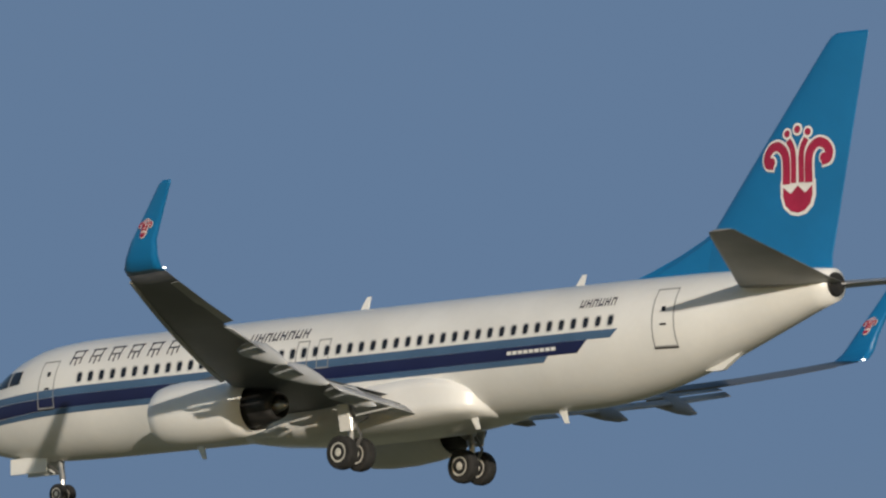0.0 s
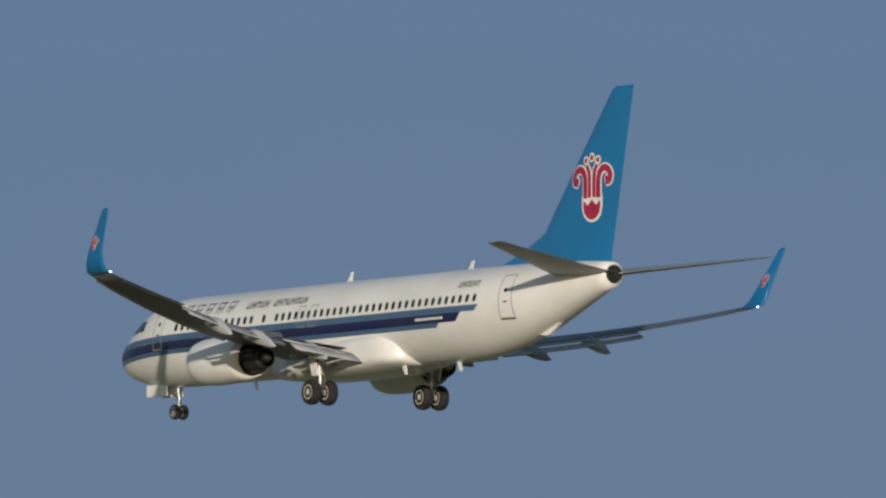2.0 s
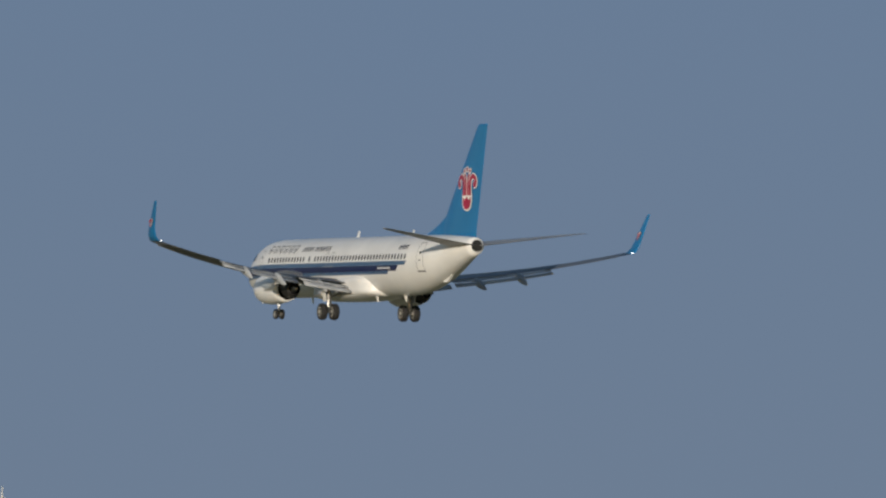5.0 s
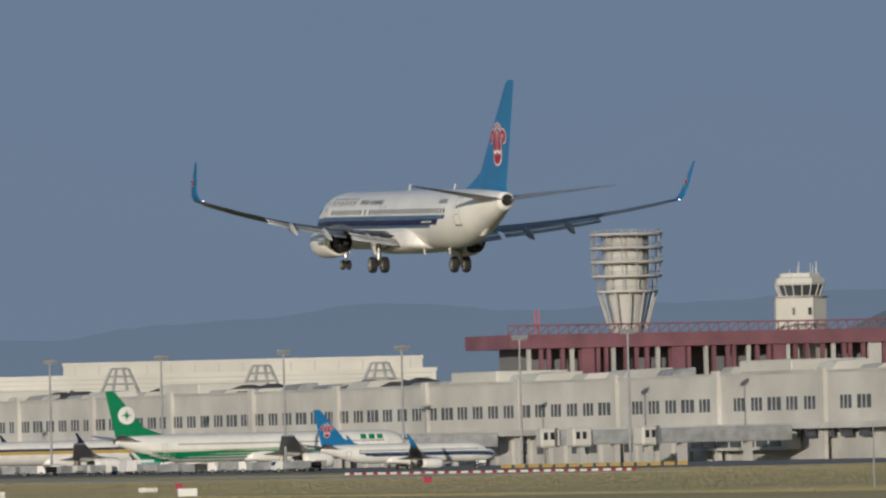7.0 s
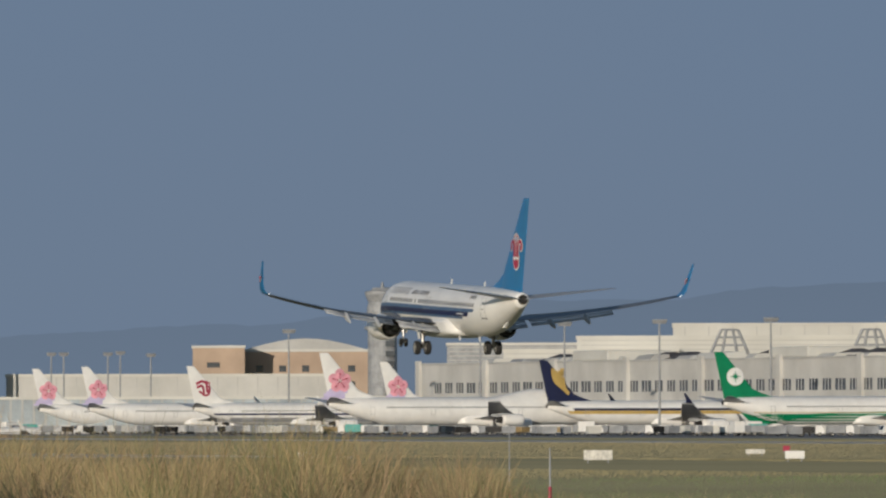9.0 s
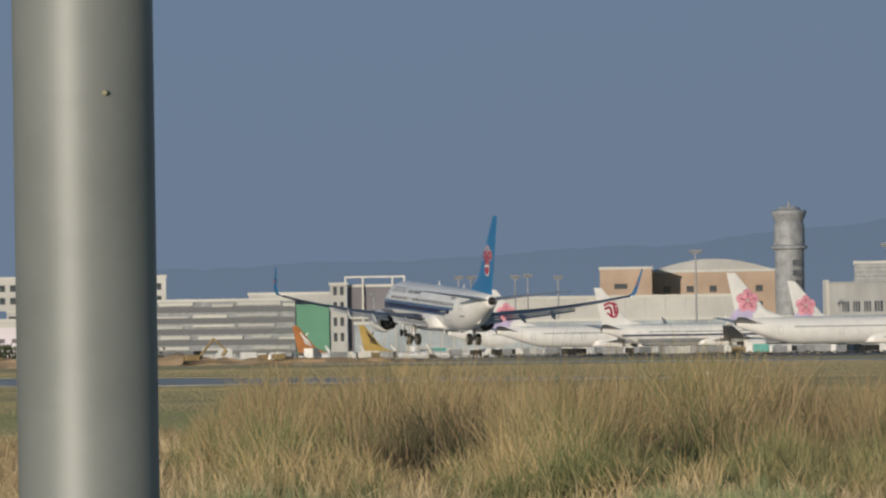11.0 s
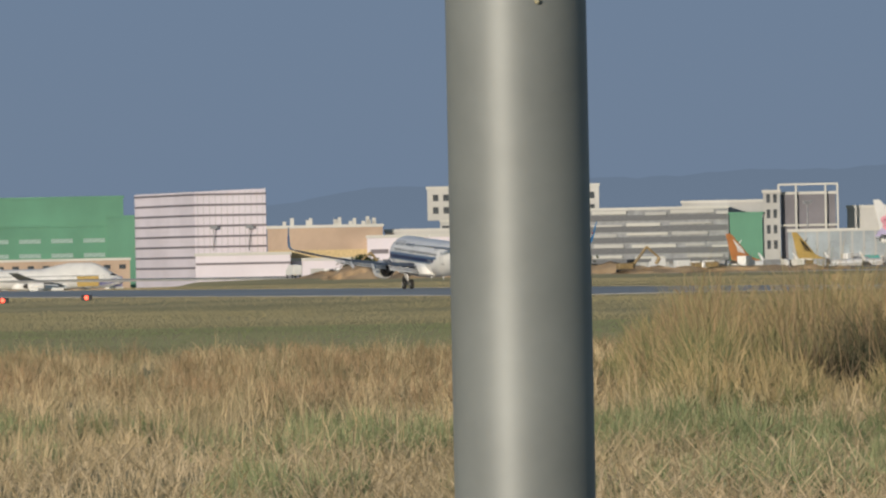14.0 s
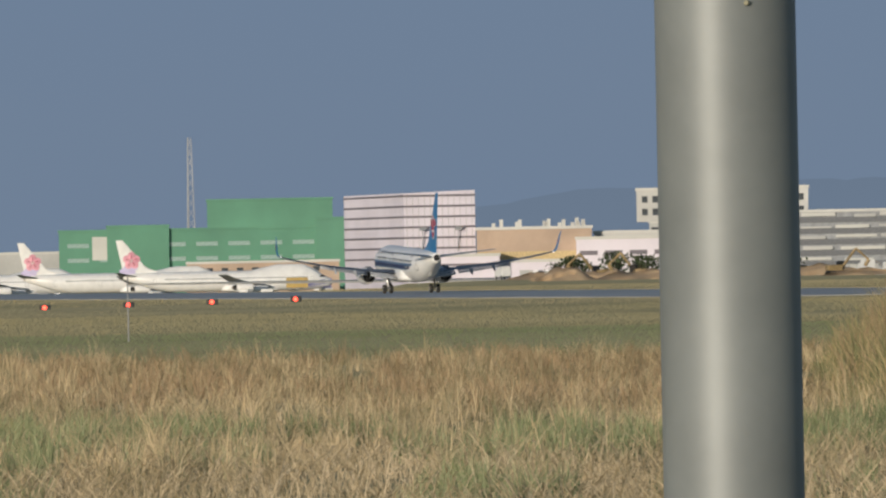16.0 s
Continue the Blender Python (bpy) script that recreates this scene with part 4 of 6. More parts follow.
# roof gantries: splayed steel trestles
for u in (3150, 3400, 3610):
    p = spot(u, 3100, 0)
    g = thing("roof_gantry", Matrix.Translation((p.x, p.y, 20)) @ GRID, "weathered steel trestle above the roofs", "gantry", "roof gantries")
    k0 = height(312, 3100) - 20
    for a in (-5, -2, 2, 5):
        bm = bmesh.new()
        rod(bm, (a * 1.3, 0, 0), (a * 0.5, 0, k0), 0.45)
        part("leg", bm, GREYKIT, g)
    for t in (0.25, 0.5, 0.75, 1.0):
        bm = bmesh.new()
        q = 6.5 - 4.0 * t
        box(bm, -q, q, -0.3, 0.3, k0 * t - 0.3, k0 * t + 0.3)
        part("crossbeam", bm, GREYKIT, g)

# crimson steel deck under construction
d = 2640
p = spot(3840, d)
w = along_right(p, 4545)
deck = thing("steel_deck", Matrix.Translation((p.x, p.y, 0)) @ GRID, "crimson steel frame of a building under construction", "building")
zt = height(262, d)
for z0, z1, dep in ((zt - 4.2, zt - 0.8, 30), (zt - 14, zt - 12.8, 30)):
    bm = bmesh.new()
    box(bm, 0, w, 0, dep, z0, z1)
    part("deck_slab", bm, STEEL_RED, deck, "crimson steel deck edge")
# a solid dark block paints the shade behind the columns
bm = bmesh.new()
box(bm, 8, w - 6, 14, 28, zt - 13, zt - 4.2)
part("inner_wall", bm, SHADE, deck, "dark block painted as the shade behind the columns")
bm = bmesh.new()
box(bm, 2, w - 2, 3, 28, 0, zt - 14)
part("base", bm, CONCRETE, deck)
for i in range(34):
    x = 6 + (w - 12) * i / 33 + random.uniform(-1, 1)
    bm = bmesh.new()
    wd = 1.6 if i % 9 == 5 else 0.45
    box(bm, x - wd, x + wd, 1, 1 + 2 * wd, zt - 13, zt - 4.2)
    part("column", bm, STEEL_RED if i % 4 else CONCRETE, deck)
for i in range(40):
    x = w * i / 40
    bm = bmesh.new()
    rod(bm, (x, 0.5, zt - 0.8), (x, 0.5, zt + 1.2), 0.16, n=5)
    rod(bm, (x, 0.5, zt - 0.8), (x + w / 40, 0.5, zt + 1.2), 0.12, n=5)
    part("railing_bay", bm, STEEL_RED, deck)
bm = bmesh.new()
box(bm, 0, w, 0.3, 0.7, zt + 1.1, zt + 1.5)
part("rail", bm, STEEL_RED, deck)

# ringed tower, its floors open
p = spot(4051, 2690)
tw = thing("ringed_tower", Matrix.Translation((p.x, p.y, 0)), "round concrete tower with open floor rings, under construction", "tower")
bm = bmesh.new()
tube(bm, [((0, 0, z), r) for z, r in ((-2, 3.6), (height(250, 2690), 3.7), (height(225, 2690), 4.3), (height(196, 2690), 5.2), (height(169, 2690), 5.4), (height(96, 2690), 5.4))], (0, 0, 1), 28)
part("core", bm, CONCRETE, tw, "pale concrete core", smooth=True)
for v, r in ((95, 9.0), (119, 9.0), (144, 8.9), (169, 8.7), (196, 7.6)):
    z = height(v, 2690)
    bm = bmesh.new()
    tube(bm, [((0, 0, z - 0.45), r - 0.5), ((0, 0, z - 0.2), r), ((0, 0, z + 0.25), r), ((0, 0, z + 0.28), r - 0.5)], (0, 0, 1), 32)
    part("floor_ring", bm, CONCRETE, tw)
    for i in range(14):
        a = 6.2832 * i / 14
        bm = bmesh.new()
        rod(bm, (r * 0.95 * math.cos(a), r * 0.95 * math.sin(a), z), (r * 0.95 * math.cos(a), r * 0.95 * math.sin(a), z + 3.1 if v > 96 else z + 1.2), 0.14, n=5)
        part("scaffold_post", bm, GREYKIT, tw)
    bm = bmesh.new()
    tube(bm, [((0, 0, z + 1.0), r * 0.97), ((0, 0, z + 1.12), r * 0.97)], (0, 0, 1), 28, caps=False)
    part("guard_rail", bm, GREYKIT, tw, "thin grey guard rail")
for i in range(12):
    a = 6.2832 * i / 12
    bm = bmesh.new()
    rod(bm, (4.6 * math.cos(a), 4.6 * math.sin(a), height(262, 2690)), (7.2 * math.cos(a), 7.2 * math.sin(a), height(196, 2690)), 0.22, n=6)
    part("strut", bm, CONCRETE, tw)

# white control tower
p = spot(4356, 2680)
z = lambda v: height(v, 2680)
ct = thing("control_tower", Matrix.Translation((p.x, p.y, 0)) @ pose(0, 0, 0, 0, 0, 22), "white eight-sided control tower with a glazed cab", "tower")
bm = bmesh.new()
tube(bm, [((0, 0, 15), 6.6), ((0, 0, z(213)), 6.6), ((0, 0, z(211)), 6.2)], (0, 0, 1), 8)
part("shaft", bm, ROOF_WHITE, ct, "off-white shaft")
bm = bmesh.new()
tube(bm, [((0, 0, z(211)), 4.9), ((0, 0, z(191)), 5.9)], (0, 0, 1), 8)
part("cab_glazing", bm, WINDOW, ct, "dark slanted cab glazing")
for i in range(16):
    a = 6.2832 * i / 16
    bm = bmesh.new()
    rod(bm, (5.0 * math.cos(a), 5.0 * math.sin(a), z(211)), (6.05 * math.cos(a), 6.05 * math.sin(a), z(190)), 0.16, n=5)
    part("mullion", bm, ROOF_WHITE, ct)
bm = bmesh.new()
tube(bm, [((0, 0, z(192)), 6.2), ((0, 0, z(188)), 6.4), ((0, 0, z(180)), 6.2), ((0, 0, z(178)), 5.2), ((0, 0, z(171)), 5.0)], (0, 0, 1), 8)
part("cab_roof", bm, ROOF_WHITE, ct, "white cab roof")
for i in range(9):
    bm = bmesh.new()
    a = random.uniform(0, 6.28)
    rod(bm, (4.2 * math.cos(a), 4.2 * math.sin(a), z(172)), (4.2 * math.cos(a), 4.2 * math.sin(a), z(random.uniform(150, 165))), 0.09, n=5)
    part("aerial", bm, ROOF_WHITE, ct)
bm = bmesh.new()
tube(bm, [((0, 0, z(214)), 7.0), ((0, 0, z(212)), 7.0)], (0, 0, 1), 16)
part("walkway", bm, GREYKIT, ct)
for a in (-0.35, 0.25):
    bm = bmesh.new()
    q = pose(0, 0, 0, 0, 0, -22 + math.degrees(a))
    box(bm, -0.3, 0.3, -6.9, -6.3, z(245), z(232), q)
    part("slit_window", bm, WINDOW, ct)

# dark lattice roofs of the great hall
LATTICE = bpy.data.materials.new("dark slate lattice roof")
LATTICE.use_nodes = True
n, l = LATTICE.node_tree.nodes, LATTICE.node_tree.links
vo, tc, mr = n.new("ShaderNodeTexVoronoi"), n.new("ShaderNodeTexCoord"), n.new("ShaderNodeMapRange")
vo.inputs["Scale"].default_value, vo.inputs["Randomness"].default_value = 0.42, 0.25
mr.inputs["From Min"].default_value, mr.inputs["From Max"].default_value = 0.25, 0.6
mx = n.new("ShaderNodeMix")
mx.data_type = 'RGBA'
mx.inputs["A"].default_value, mx.inputs["B"].default_value = (0.05, 0.062, 0.088, 1), (0.14, 0.16, 0.19, 1)
l.new(tc.outputs["Object"], vo.inputs["Vector"])
l.new(vo.outputs["Distance"], mr.inputs["Value"])
l.new(mr.outputs[0], mx.inputs["Factor"])
l.new(mx.outputs["Result"], n["Principled BSDF"].inputs["Base Color"])
n["Principled BSDF"].inputs["Roughness"].default_value = 0.75
SLATE = material("plain slate-grey roof", (0.13, 0.15, 0.17), 0.7, var=0.08, scale=0.05, fine=0.6)
d = 2760
p = spot(4640, d)
gh = thing("great_hall", Matrix.Translation((p.x, p.y, 0)) @ GRID, "great terminal hall with dark lattice roofs in two tiers", "building")
z = lambda v: height(v, d)
at = lambda u, y=25: along_right(p + H_ * y, u)
PALE_SLATE = material("pale blue-grey roof sheeting", (0.17, 0.205, 0.24), 0.7, var=0.06, scale=0.05, fine=0.6)


def slope(mat, u0, u1, u2, u3, y0, y1, v0, v1, label):
    """A roof slope from its foot (u0 to u1, at y0) to its head (u2 to u3, at y1), with a rear fall."""
    bm = bmesh.new()
    foot = [bm.verts.new((at(u, y0), y0, z(v0))) for u in (u0, u1)]
    head = [bm.verts.new((at(u, y1), y1, z(v1))) for u in (u3, u2)]
    rear = [bm.verts.new((at(u, y1), y1 + 30, z(v0))) for u in (u1, u0)]
    bm.faces.new(foot + head)
    bm.faces.new((head[1], head[0], rear[0], rear[1]))
    bm.faces.new((foot[1], rear[0], head[0]))
    bm.faces.new((foot[0], head[1], rear[1]))
    part("roof", bm, mat, gh, label)


slope(PALE_SLATE, 4482, 4742, 4524, 4750, 26, 48, 282, 229, "pale blue-grey roof slope")
slope(LATTICE, 4743, 5498, 4751, 5464, 26, 48, 282, 229, "dark lattice roof slope")
slope(PALE_SLATE, 4560, 4655, 4612, 4672, 0, 25, 420, 288, "pale lower roof slope")
slope(LATTICE, 4656, 6400, 4673, 6400, 0, 25, 420, 288, "dark lattice lower roof slope")
for u0, u1 in ((4604, 4634), (5130, 5112), (5498, 5464)):
    bm = bmesh.new()
    rod(bm, (at(u0), 25.6, z(281)), (at(u1, 48), 47.8, z(228)), 0.7, n=6)
    part("roof_rib", bm, CONCRETE, gh, "pale roof rib")
bm = bmesh.new()
box(bm, at(4560), at(6400), 24.8, 28, z(288), z(281))
part("roof_ledge", bm, SLATE, gh, "slate-grey ledge between the roof tiers")
bm = bmesh.new()
box(bm, at(4524, 48), at(5464, 48), 47, 49, z(230), z(227))
part("ridge_cap", bm, CONCRETE, gh)


def blister(name, x, y, zb, r, tall, label):
    """A low oval roof blister."""
    bm = bmesh.new()
    loft(bm, [[(x + r * q * math.cos(a), y + 0.6 * r * q * math.sin(a), zb + tall * t) for a in (6.2832 * i / 12 for i in range(12))] for q, t in ((1.0, 0.0), (0.92, 0.5), (0.6, 0.9), (0.2, 1.0))])
    part(name, bm, ROOF_WHITE, gh, label)


for g0 in range(10):
    for i in range(4):
        blister("skylight", at(4689 + 113.5 * g0 + 23 * i), 24.6, z(284), 1.35, 1.0, "white rounded skylight")
for u0, u1 in ((4884, 5029), (5089, 5279)):
    for i in range(int((u1 - u0) / 21)):
        blister("ridge_vent", at(u0 + 21 * i + 10, 47), 47, z(228), 1.65, 0.75, "white ridge vent")
for u in (4738, 4784, 4824, 4870, 5058):
    bm = bmesh.new()
    tube(bm, [((at(u, 47), 47.5, z(228)), 0.12), ((at(u, 47), 47.5, z(224)), 0.12), ((at(u, 47), 47.5, z(223)), 0.32), ((at(u, 47), 47.5, z(220)), 0.25)], (0, 0, 1), 8)
    part("ridge_lamp", bm, ROOF_WHITE, gh, "small white roof lamp")
# hall wall in the grey that stands for shade
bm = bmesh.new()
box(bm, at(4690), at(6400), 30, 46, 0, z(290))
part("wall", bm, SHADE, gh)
wing_, w, h = block("dark_wing", 4420, 4640, 284, 2800, 22, material("dark green-grey glazing", (0.06, 0.085, 0.08), 0.4, var=0.15, scale=0.1, fine=1.0), "dark green-grey glazed wing between deck and hall", z0=0, lip=0.4)
for i in range(18):
    pane(wing_, w * (i + 0.5) / 18, h - 6, 0.25, 11, mat=SLATE, name="mullion", y=-0.1)
for i, (u0, u1, v, d0) in enumerate(((5194, 5294, 308, 2500), (5294, 5539, 328, 2490), (5050, 5130, 400, 2350))):
    b_, w, h = block("service_block", u0, u1, v, d0, 25, (GREYKIT, CREAM, CONCRETE)[i], "pale grey service block with small windows", z0=0)
    for k_ in range(3):
        for j in range(2):
            pane(b_, w * (j + 0.7) / 2.4, h - 8 - 6 * k_, 1.6, 1.8)
    if i < 2:
        for j in range(7):
            bm = bmesh.new()
            x = w * (0.04 + 0.9 * (j / 6 if i == 0 else 0.82 + 0.16 * j / 6))
            rod(bm, (x, 1.0, h), (x, 1.0, h + 1.9 + 0.4 * (j % 2)), 0.16, n=6)
            part("vent_pipe", bm, ROOF_WHITE, b_, "white vent pipe")
    if i == 1:
        bm = bmesh.new()
        box(bm, w * 0.27, w * 0.63, 2, 12, h, h + 2.6, None, 0.1)
        part("roof_house", bm, CREAM, b_, "cream rooftop plant room")
        for j in range(3):
            pane(b_, w * (0.32 + 0.05 * j), h + 1.4, 0.7, 1.3, y=1.9)

# grey control tower further along
p = spot(2536, 3150)
z = lambda v: height(v, 3150)
gt = thing("grey_control_tower", Matrix.Translation((p.x, p.y, 0)), "grey round control tower with a flared head", "tower")
bm = bmesh.new()
tube(bm, [((0, 0, 0), 4.2), ((0, 0, z(312)), 4.2), ((0, 0, z(310)), 5.2), ((0, 0, z(306)), 5.2), ((0, 0, z(303)), 4.4), ((0, 0, z(272)), 4.4), ((0, 0, z(262)), 4.0), ((0, 0, z(248)), 5.0), ((0, 0, z(243)), 5.0), ((0, 0, z(241)), 3.4), ((0, 0, z(236)), 2.6)], (0, 0, 1), 24)
part("shaft", bm, GREYKIT, gt, "grey concrete shaft")
bm = bmesh.new()
rod(bm, (0, 0, z(237)), (0, 0, z(226)), 0.6, 0.2)
part("aerial", bm, GREYKIT, gt)
for i in range(6):
    bm = bmesh.new()
    box(bm, 0.8, 3.4, -4.5, -3.0, z(330 + 18 * i) - 1.6, z(330 + 18 * i))
    part("window", bm, WINDOW, gt)

# tan and brown halls
tb, w, h = block("brown_hall", 2290, 2510, 345, 3420, 50, TAN, "tan brick hall with a curved roof", z0=-6)
bm = bmesh.new()
prism(bm, [(w * i / 12, h - 0.2 + 3.6 * math.sin(math.pi * i / 12)) for i in range(13)], 4, 46)
part("curved_roof", bm, CONCRETE, tb, "shallow curved grey roof")
for i in range(5):
    for j in range(3):
        pane(tb, w * (i + 0.7) / 5.4, h - 6 - 5 * j, 2.2, 2.0)
b_, w, h = block("brown_annexe", 2200, 2292, 338, 3400, 30, TAN, "brown brick annexe beside the hall", z0=-6)
for j in range(3):
    pane(b_, w * 0.4, h - 6 - 5 * j, 4, 1.6)
b_, w, h = block("cream_shed", 1870, 2440, 388, 3300, 30, CREAM, "long cream low shed", z0=-6)
for i in range(16):
    pane(b_, w * (i + 0.5) / 16, h - 3.6, 0.3, 5.4, mat=CONCRETE, name="panel_joint")
b_, w, h = block("glass_pier", 1765, 3000, 428, 3050, 20, material("pale blue-grey glazing", (0.36, 0.41, 0.44), 0.35, var=0.15, scale=0.1, fine=1), "low glazed connecting pier", z0=-5)
for i in range(60):
    pane(b_, w * (i + 0.5) / 60, h * 0.5, 0.5, h * 0.95, mat=CONCRETE, name="mullion")

# steel portal frame with a dark wall, concrete halls and a green wall beside it
b_, w, h = block("framed_hall", 1753, 1850, 362, 3288, 20, material("dim violet-grey wall", (0.20, 0.19, 0.21), 0.8, var=0.1, scale=0.06, fine=0.8), "grey hall inside a steel portal frame", z0=-6.5)
for i, y in ((0, 2.2), (1, -10.0)):
    pane(b_, w / 2, h + y, w + 1.6, 0.6, mat=ROOF_WHITE, name="frame_beam", y=-1.0, depth=0.6)
for x in (-0.6, w * 0.28, w * 0.82, w + 0.6):
    pane(b_, x, h / 2 + 1.0, 0.6, h + 2.4, mat=ROOF_WHITE, name="frame_post", y=-1.3, depth=0.5)
b_, w, h = block("stair_tower", 1722, 1752, 358, 3285, 12, CONCRETE, "pale stair tower with open landings", z0=-6.5)
for i in range(4):
    for j in range(2):
        pane(b_, w * (0.3 + 0.4 * j), h - 2.5 - 4.6 * i, 1.1, 2.6)
block("concrete_hall", 1578, 1730, 374, 3340, 30, CONCRETE, "pale concrete hall with a flat roof", z0=-6.5)
block("green_shed", 1662, 1720, 396, 3284, 16, HANGAR_GREEN, "green sheeted shed by the car park", z0=-6.5)
# open car park: pale deck edges, and dark plates painted as the shade between
b_, w, h = block("car_park", 1400, 1660, 384, 3300, 40, GREYKIT, "open-sided car park with pale deck edges", z0=-6.5)
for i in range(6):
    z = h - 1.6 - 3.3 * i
    pane(b_, w / 2, z - 1.55, w * 0.985, 1.7, mat=SHADE, name="deck_shade", y=-0.25)
    x = random.uniform(0, 5)
    while x < w - 3:
        ln = min(random.uniform(4, 15), w - x)
        pane(b_, x + ln / 2, z + random.uniform(-0.5, 0.3), ln, random.uniform(0.5, 1.1), mat=random.choice((ROOF_WHITE, CONCRETE, CREAM)), name="deck_edge", y=-0.7, depth=0.8)
        x += ln + random.uniform(0.5, 7)
# pale tower block seen either side of the post
b_, w, h = block("office_block", 1128, 1432, 340, 3345, 25, CREAM, "pale office block with a jutting upper storey", z0=height(400, 3345))
for i in range(16):
    for j in range(2):
        pane(b_, w * (i + 0.8) / 16.5, h - 3.5 - 3.8 * j, 1.7, 2.0)
b2, w, h = block("office_storeys", 1150, 1398, 398, 3345.5, 24, CONCRETE, "grey lower storeys of the office block", z0=-6)
for i in range(12):
    pane(b2, w * (i + 0.5) / 12, h - 3, 2.4, 2.0)
# tan long building
b_, w, h = block("tan_hall", 844, 1048, 404, 3046, 40, TAN, "long tan hall with roof vents", z0=-6)
pane(b_, w / 2, h - 8.5, w, 3.2, mat=material("ochre cladding strip", (0.55, 0.42, 0.22), 0.8), name="cladding_strip", y=-0.15)
pane(b_, w / 2, h - 14, w * 1.0, 4.0, mat=LILAC_WALL, name="cladding_strip", y=-0.2)
for i in range(14):
    bm = bmesh.new()
    x = random.uniform(2, w - 2)
    box(bm, x - 0.5, x + 0.5, 2, 3, h, h + random.uniform(0.8, 2.2))
    part("roof_vent", bm, ROOF_WHITE, b_)
b_, w, h = block("pale_sheds", 1020, 1240, 424, 3032, 14, LILAC_WALL, "row of pale sheds", z0=-6)
for i in range(5):
    pane(b_, w * (i + 0.5) / 5, h - 4.5, w / 7, 1.2, mat=BAND)
block("yellow_shed", 1052, 1180, 414, 3052, 30, CREAM, "cream flat-roofed shed behind the sheds", z0=-6)

# lilac hall with grey-violet bands, seen by its corner
p = spot(716, 3050)
lh = thing("striped_hall", Matrix.Translation((p.x, p.y, -6)) @ GRID, "tall pale lilac hall with dark horizontal bands", "building")
w = along_right(p, 842)
h = height(341, 3050) + 6
dep = 84
bm = bmesh.new()
prism(bm, [(0, 0), (w, 0), (w, h + 0.6), (0, h)], 0, dep)
part("wall", bm, LILAC_WALL, lh)
for i in range(10):
    z = h - 0.8 - 2.9 * i
    pane(lh, w / 2, z, w + 0.3, 0.55, mat=BAND, name="wall_band", y=-0.12)
    pane(lh, -dep / 2, z, dep, 0.55, mat=BAND, name="wall_band", y=-0.12, turn=face)
for i in range(12):
    pane(lh, w * (i + 0.5) / 12, h / 2, 0.12, h, mat=CONCRETE, name="panel_joint", y=-0.05, depth=0.1)
for x in (w * 0.25, w * 0.75):
    q = new("wall_lamp")
    q.parent = lh
    bm = bmesh.new()
    rod(bm, (x, -0.2, h * 0.45), (x, -1.2, h * 0.66), 0.12, n=5)
    box(bm, x - 0.9, x + 0.9, -1.6, -1.0, h * 0.65, h * 0.68)
    part("lamp_arm", bm, GREYKIT, q)
b_, w, h = block("striped_annexe", 716, 884, 450, 3030, 14, LILAC_WALL, "low lilac annexe with banded walls", z0=-6)
for i in range(3):
    pane(b_, w / 2, h - 3 - 4 * i, w, 0.6, mat=BAND, name="wall_band", y=-0.14)
for i in range(6):
    pane(b_, w * (i + 0.5) / 6, h - 9, w / 14, 1.3, mat=WINDOW, y=-0.18)
block("lilac_shed", 886, 1000, 462, 3036, 9, LILAC_WALL, "long low lilac shed", z0=-6)

# green hangars
GW = material("pale green window glass", (0.30, 0.42, 0.38), 0.4, var=0.15)
for u0, u1, v, d in ((368, 590, 345, 3800), (105, 640, 395, 3780), (190, 300, 388, 3778.6), (560, 640, 380, 3777.2)):
    b_, w, h = block("green_hangar", u0, u1, v, d, 60, HANGAR_GREEN, "green corrugated hangar with pale window strips", z0=-6.8)
    if u1 - u0 > 400:
        for i in range(9):
            for j in range(3):
                pane(b_, w * (i + 0.6) / 9.4, h - 5.5 - 5.0 * j, w / 14, 1.4, mat=GW, y=-0.2)
        pane(b_, w * 0.135, h - 6.5, 5.2, 8, mat=ROOF_WHITE, name="door_panel", y=-0.3)
b_, w, h = block("brick_shed", 330, 600, 455, 3700, 20, TAN, "low tan brick sheds", z0=-6.8)
for i in range(10):
    pane(b_, w * (i + 0.5) / 10, h - 3, 2.2, 1.5)
b_, w, h = block("pale_shed", -400, 130, 432, 3850, 30, CONCRETE, "grey shed at the far apron", z0=-6.8)
# lattice mast in the haze
p = spot(338, 3950)
lm = thing("radio_mast", Matrix.Translation((p.x, p.y, -7)), "thin lattice radio mast in the haze", "mast")
zt = height(235, 3950) + 7
for a in range(3):
    bm = bmesh.new()
    c, s_ = math.cos(2.094 * a), math.sin(2.094 * a)
    rod(bm, (2.2 * c, 2.2 * s_, 0), (0.8 * c, 0.8 * s_, zt), 0.25, 0.12, 5)
    part("leg", bm, CONCRETE, lm)
for i in range(16):
    bm = bmesh.new()
    z = zt * i / 16
    r = 2.2 - 1.4 * i / 16
    for a in range(3):
        rod(bm, (r * math.cos(2.094 * a), r * math.sin(2.094 * a), z), (r * math.cos(2.094 * (a + 1)), r * math.sin(2.094 * (a + 1)), z + zt / 16), 0.09, n=4)
    part("brace", bm, CONCRETE, lm)
p = spot(3890, 3500)
rm = thing("crane_mast", Matrix.Translation((p.x, p.y, 0)), "thin red lattice crane mast", "mast")
bm = bmesh.new()
z0, z1 = 0, height(225, 3500)
for a in (-1, 1):
    rod(bm, (a, 0, z0), (a * 0.6, 0, z1), 0.25, n=4)
for i in range(20):
    rod(bm, (-1, 0, z1 * i / 20), (1, 0, z1 * (i + 1) / 20), 0.15, n=4)
part("lattice", bm, material("faded red steel", (0.42, 0.10, 0.12), 0.6), rm)


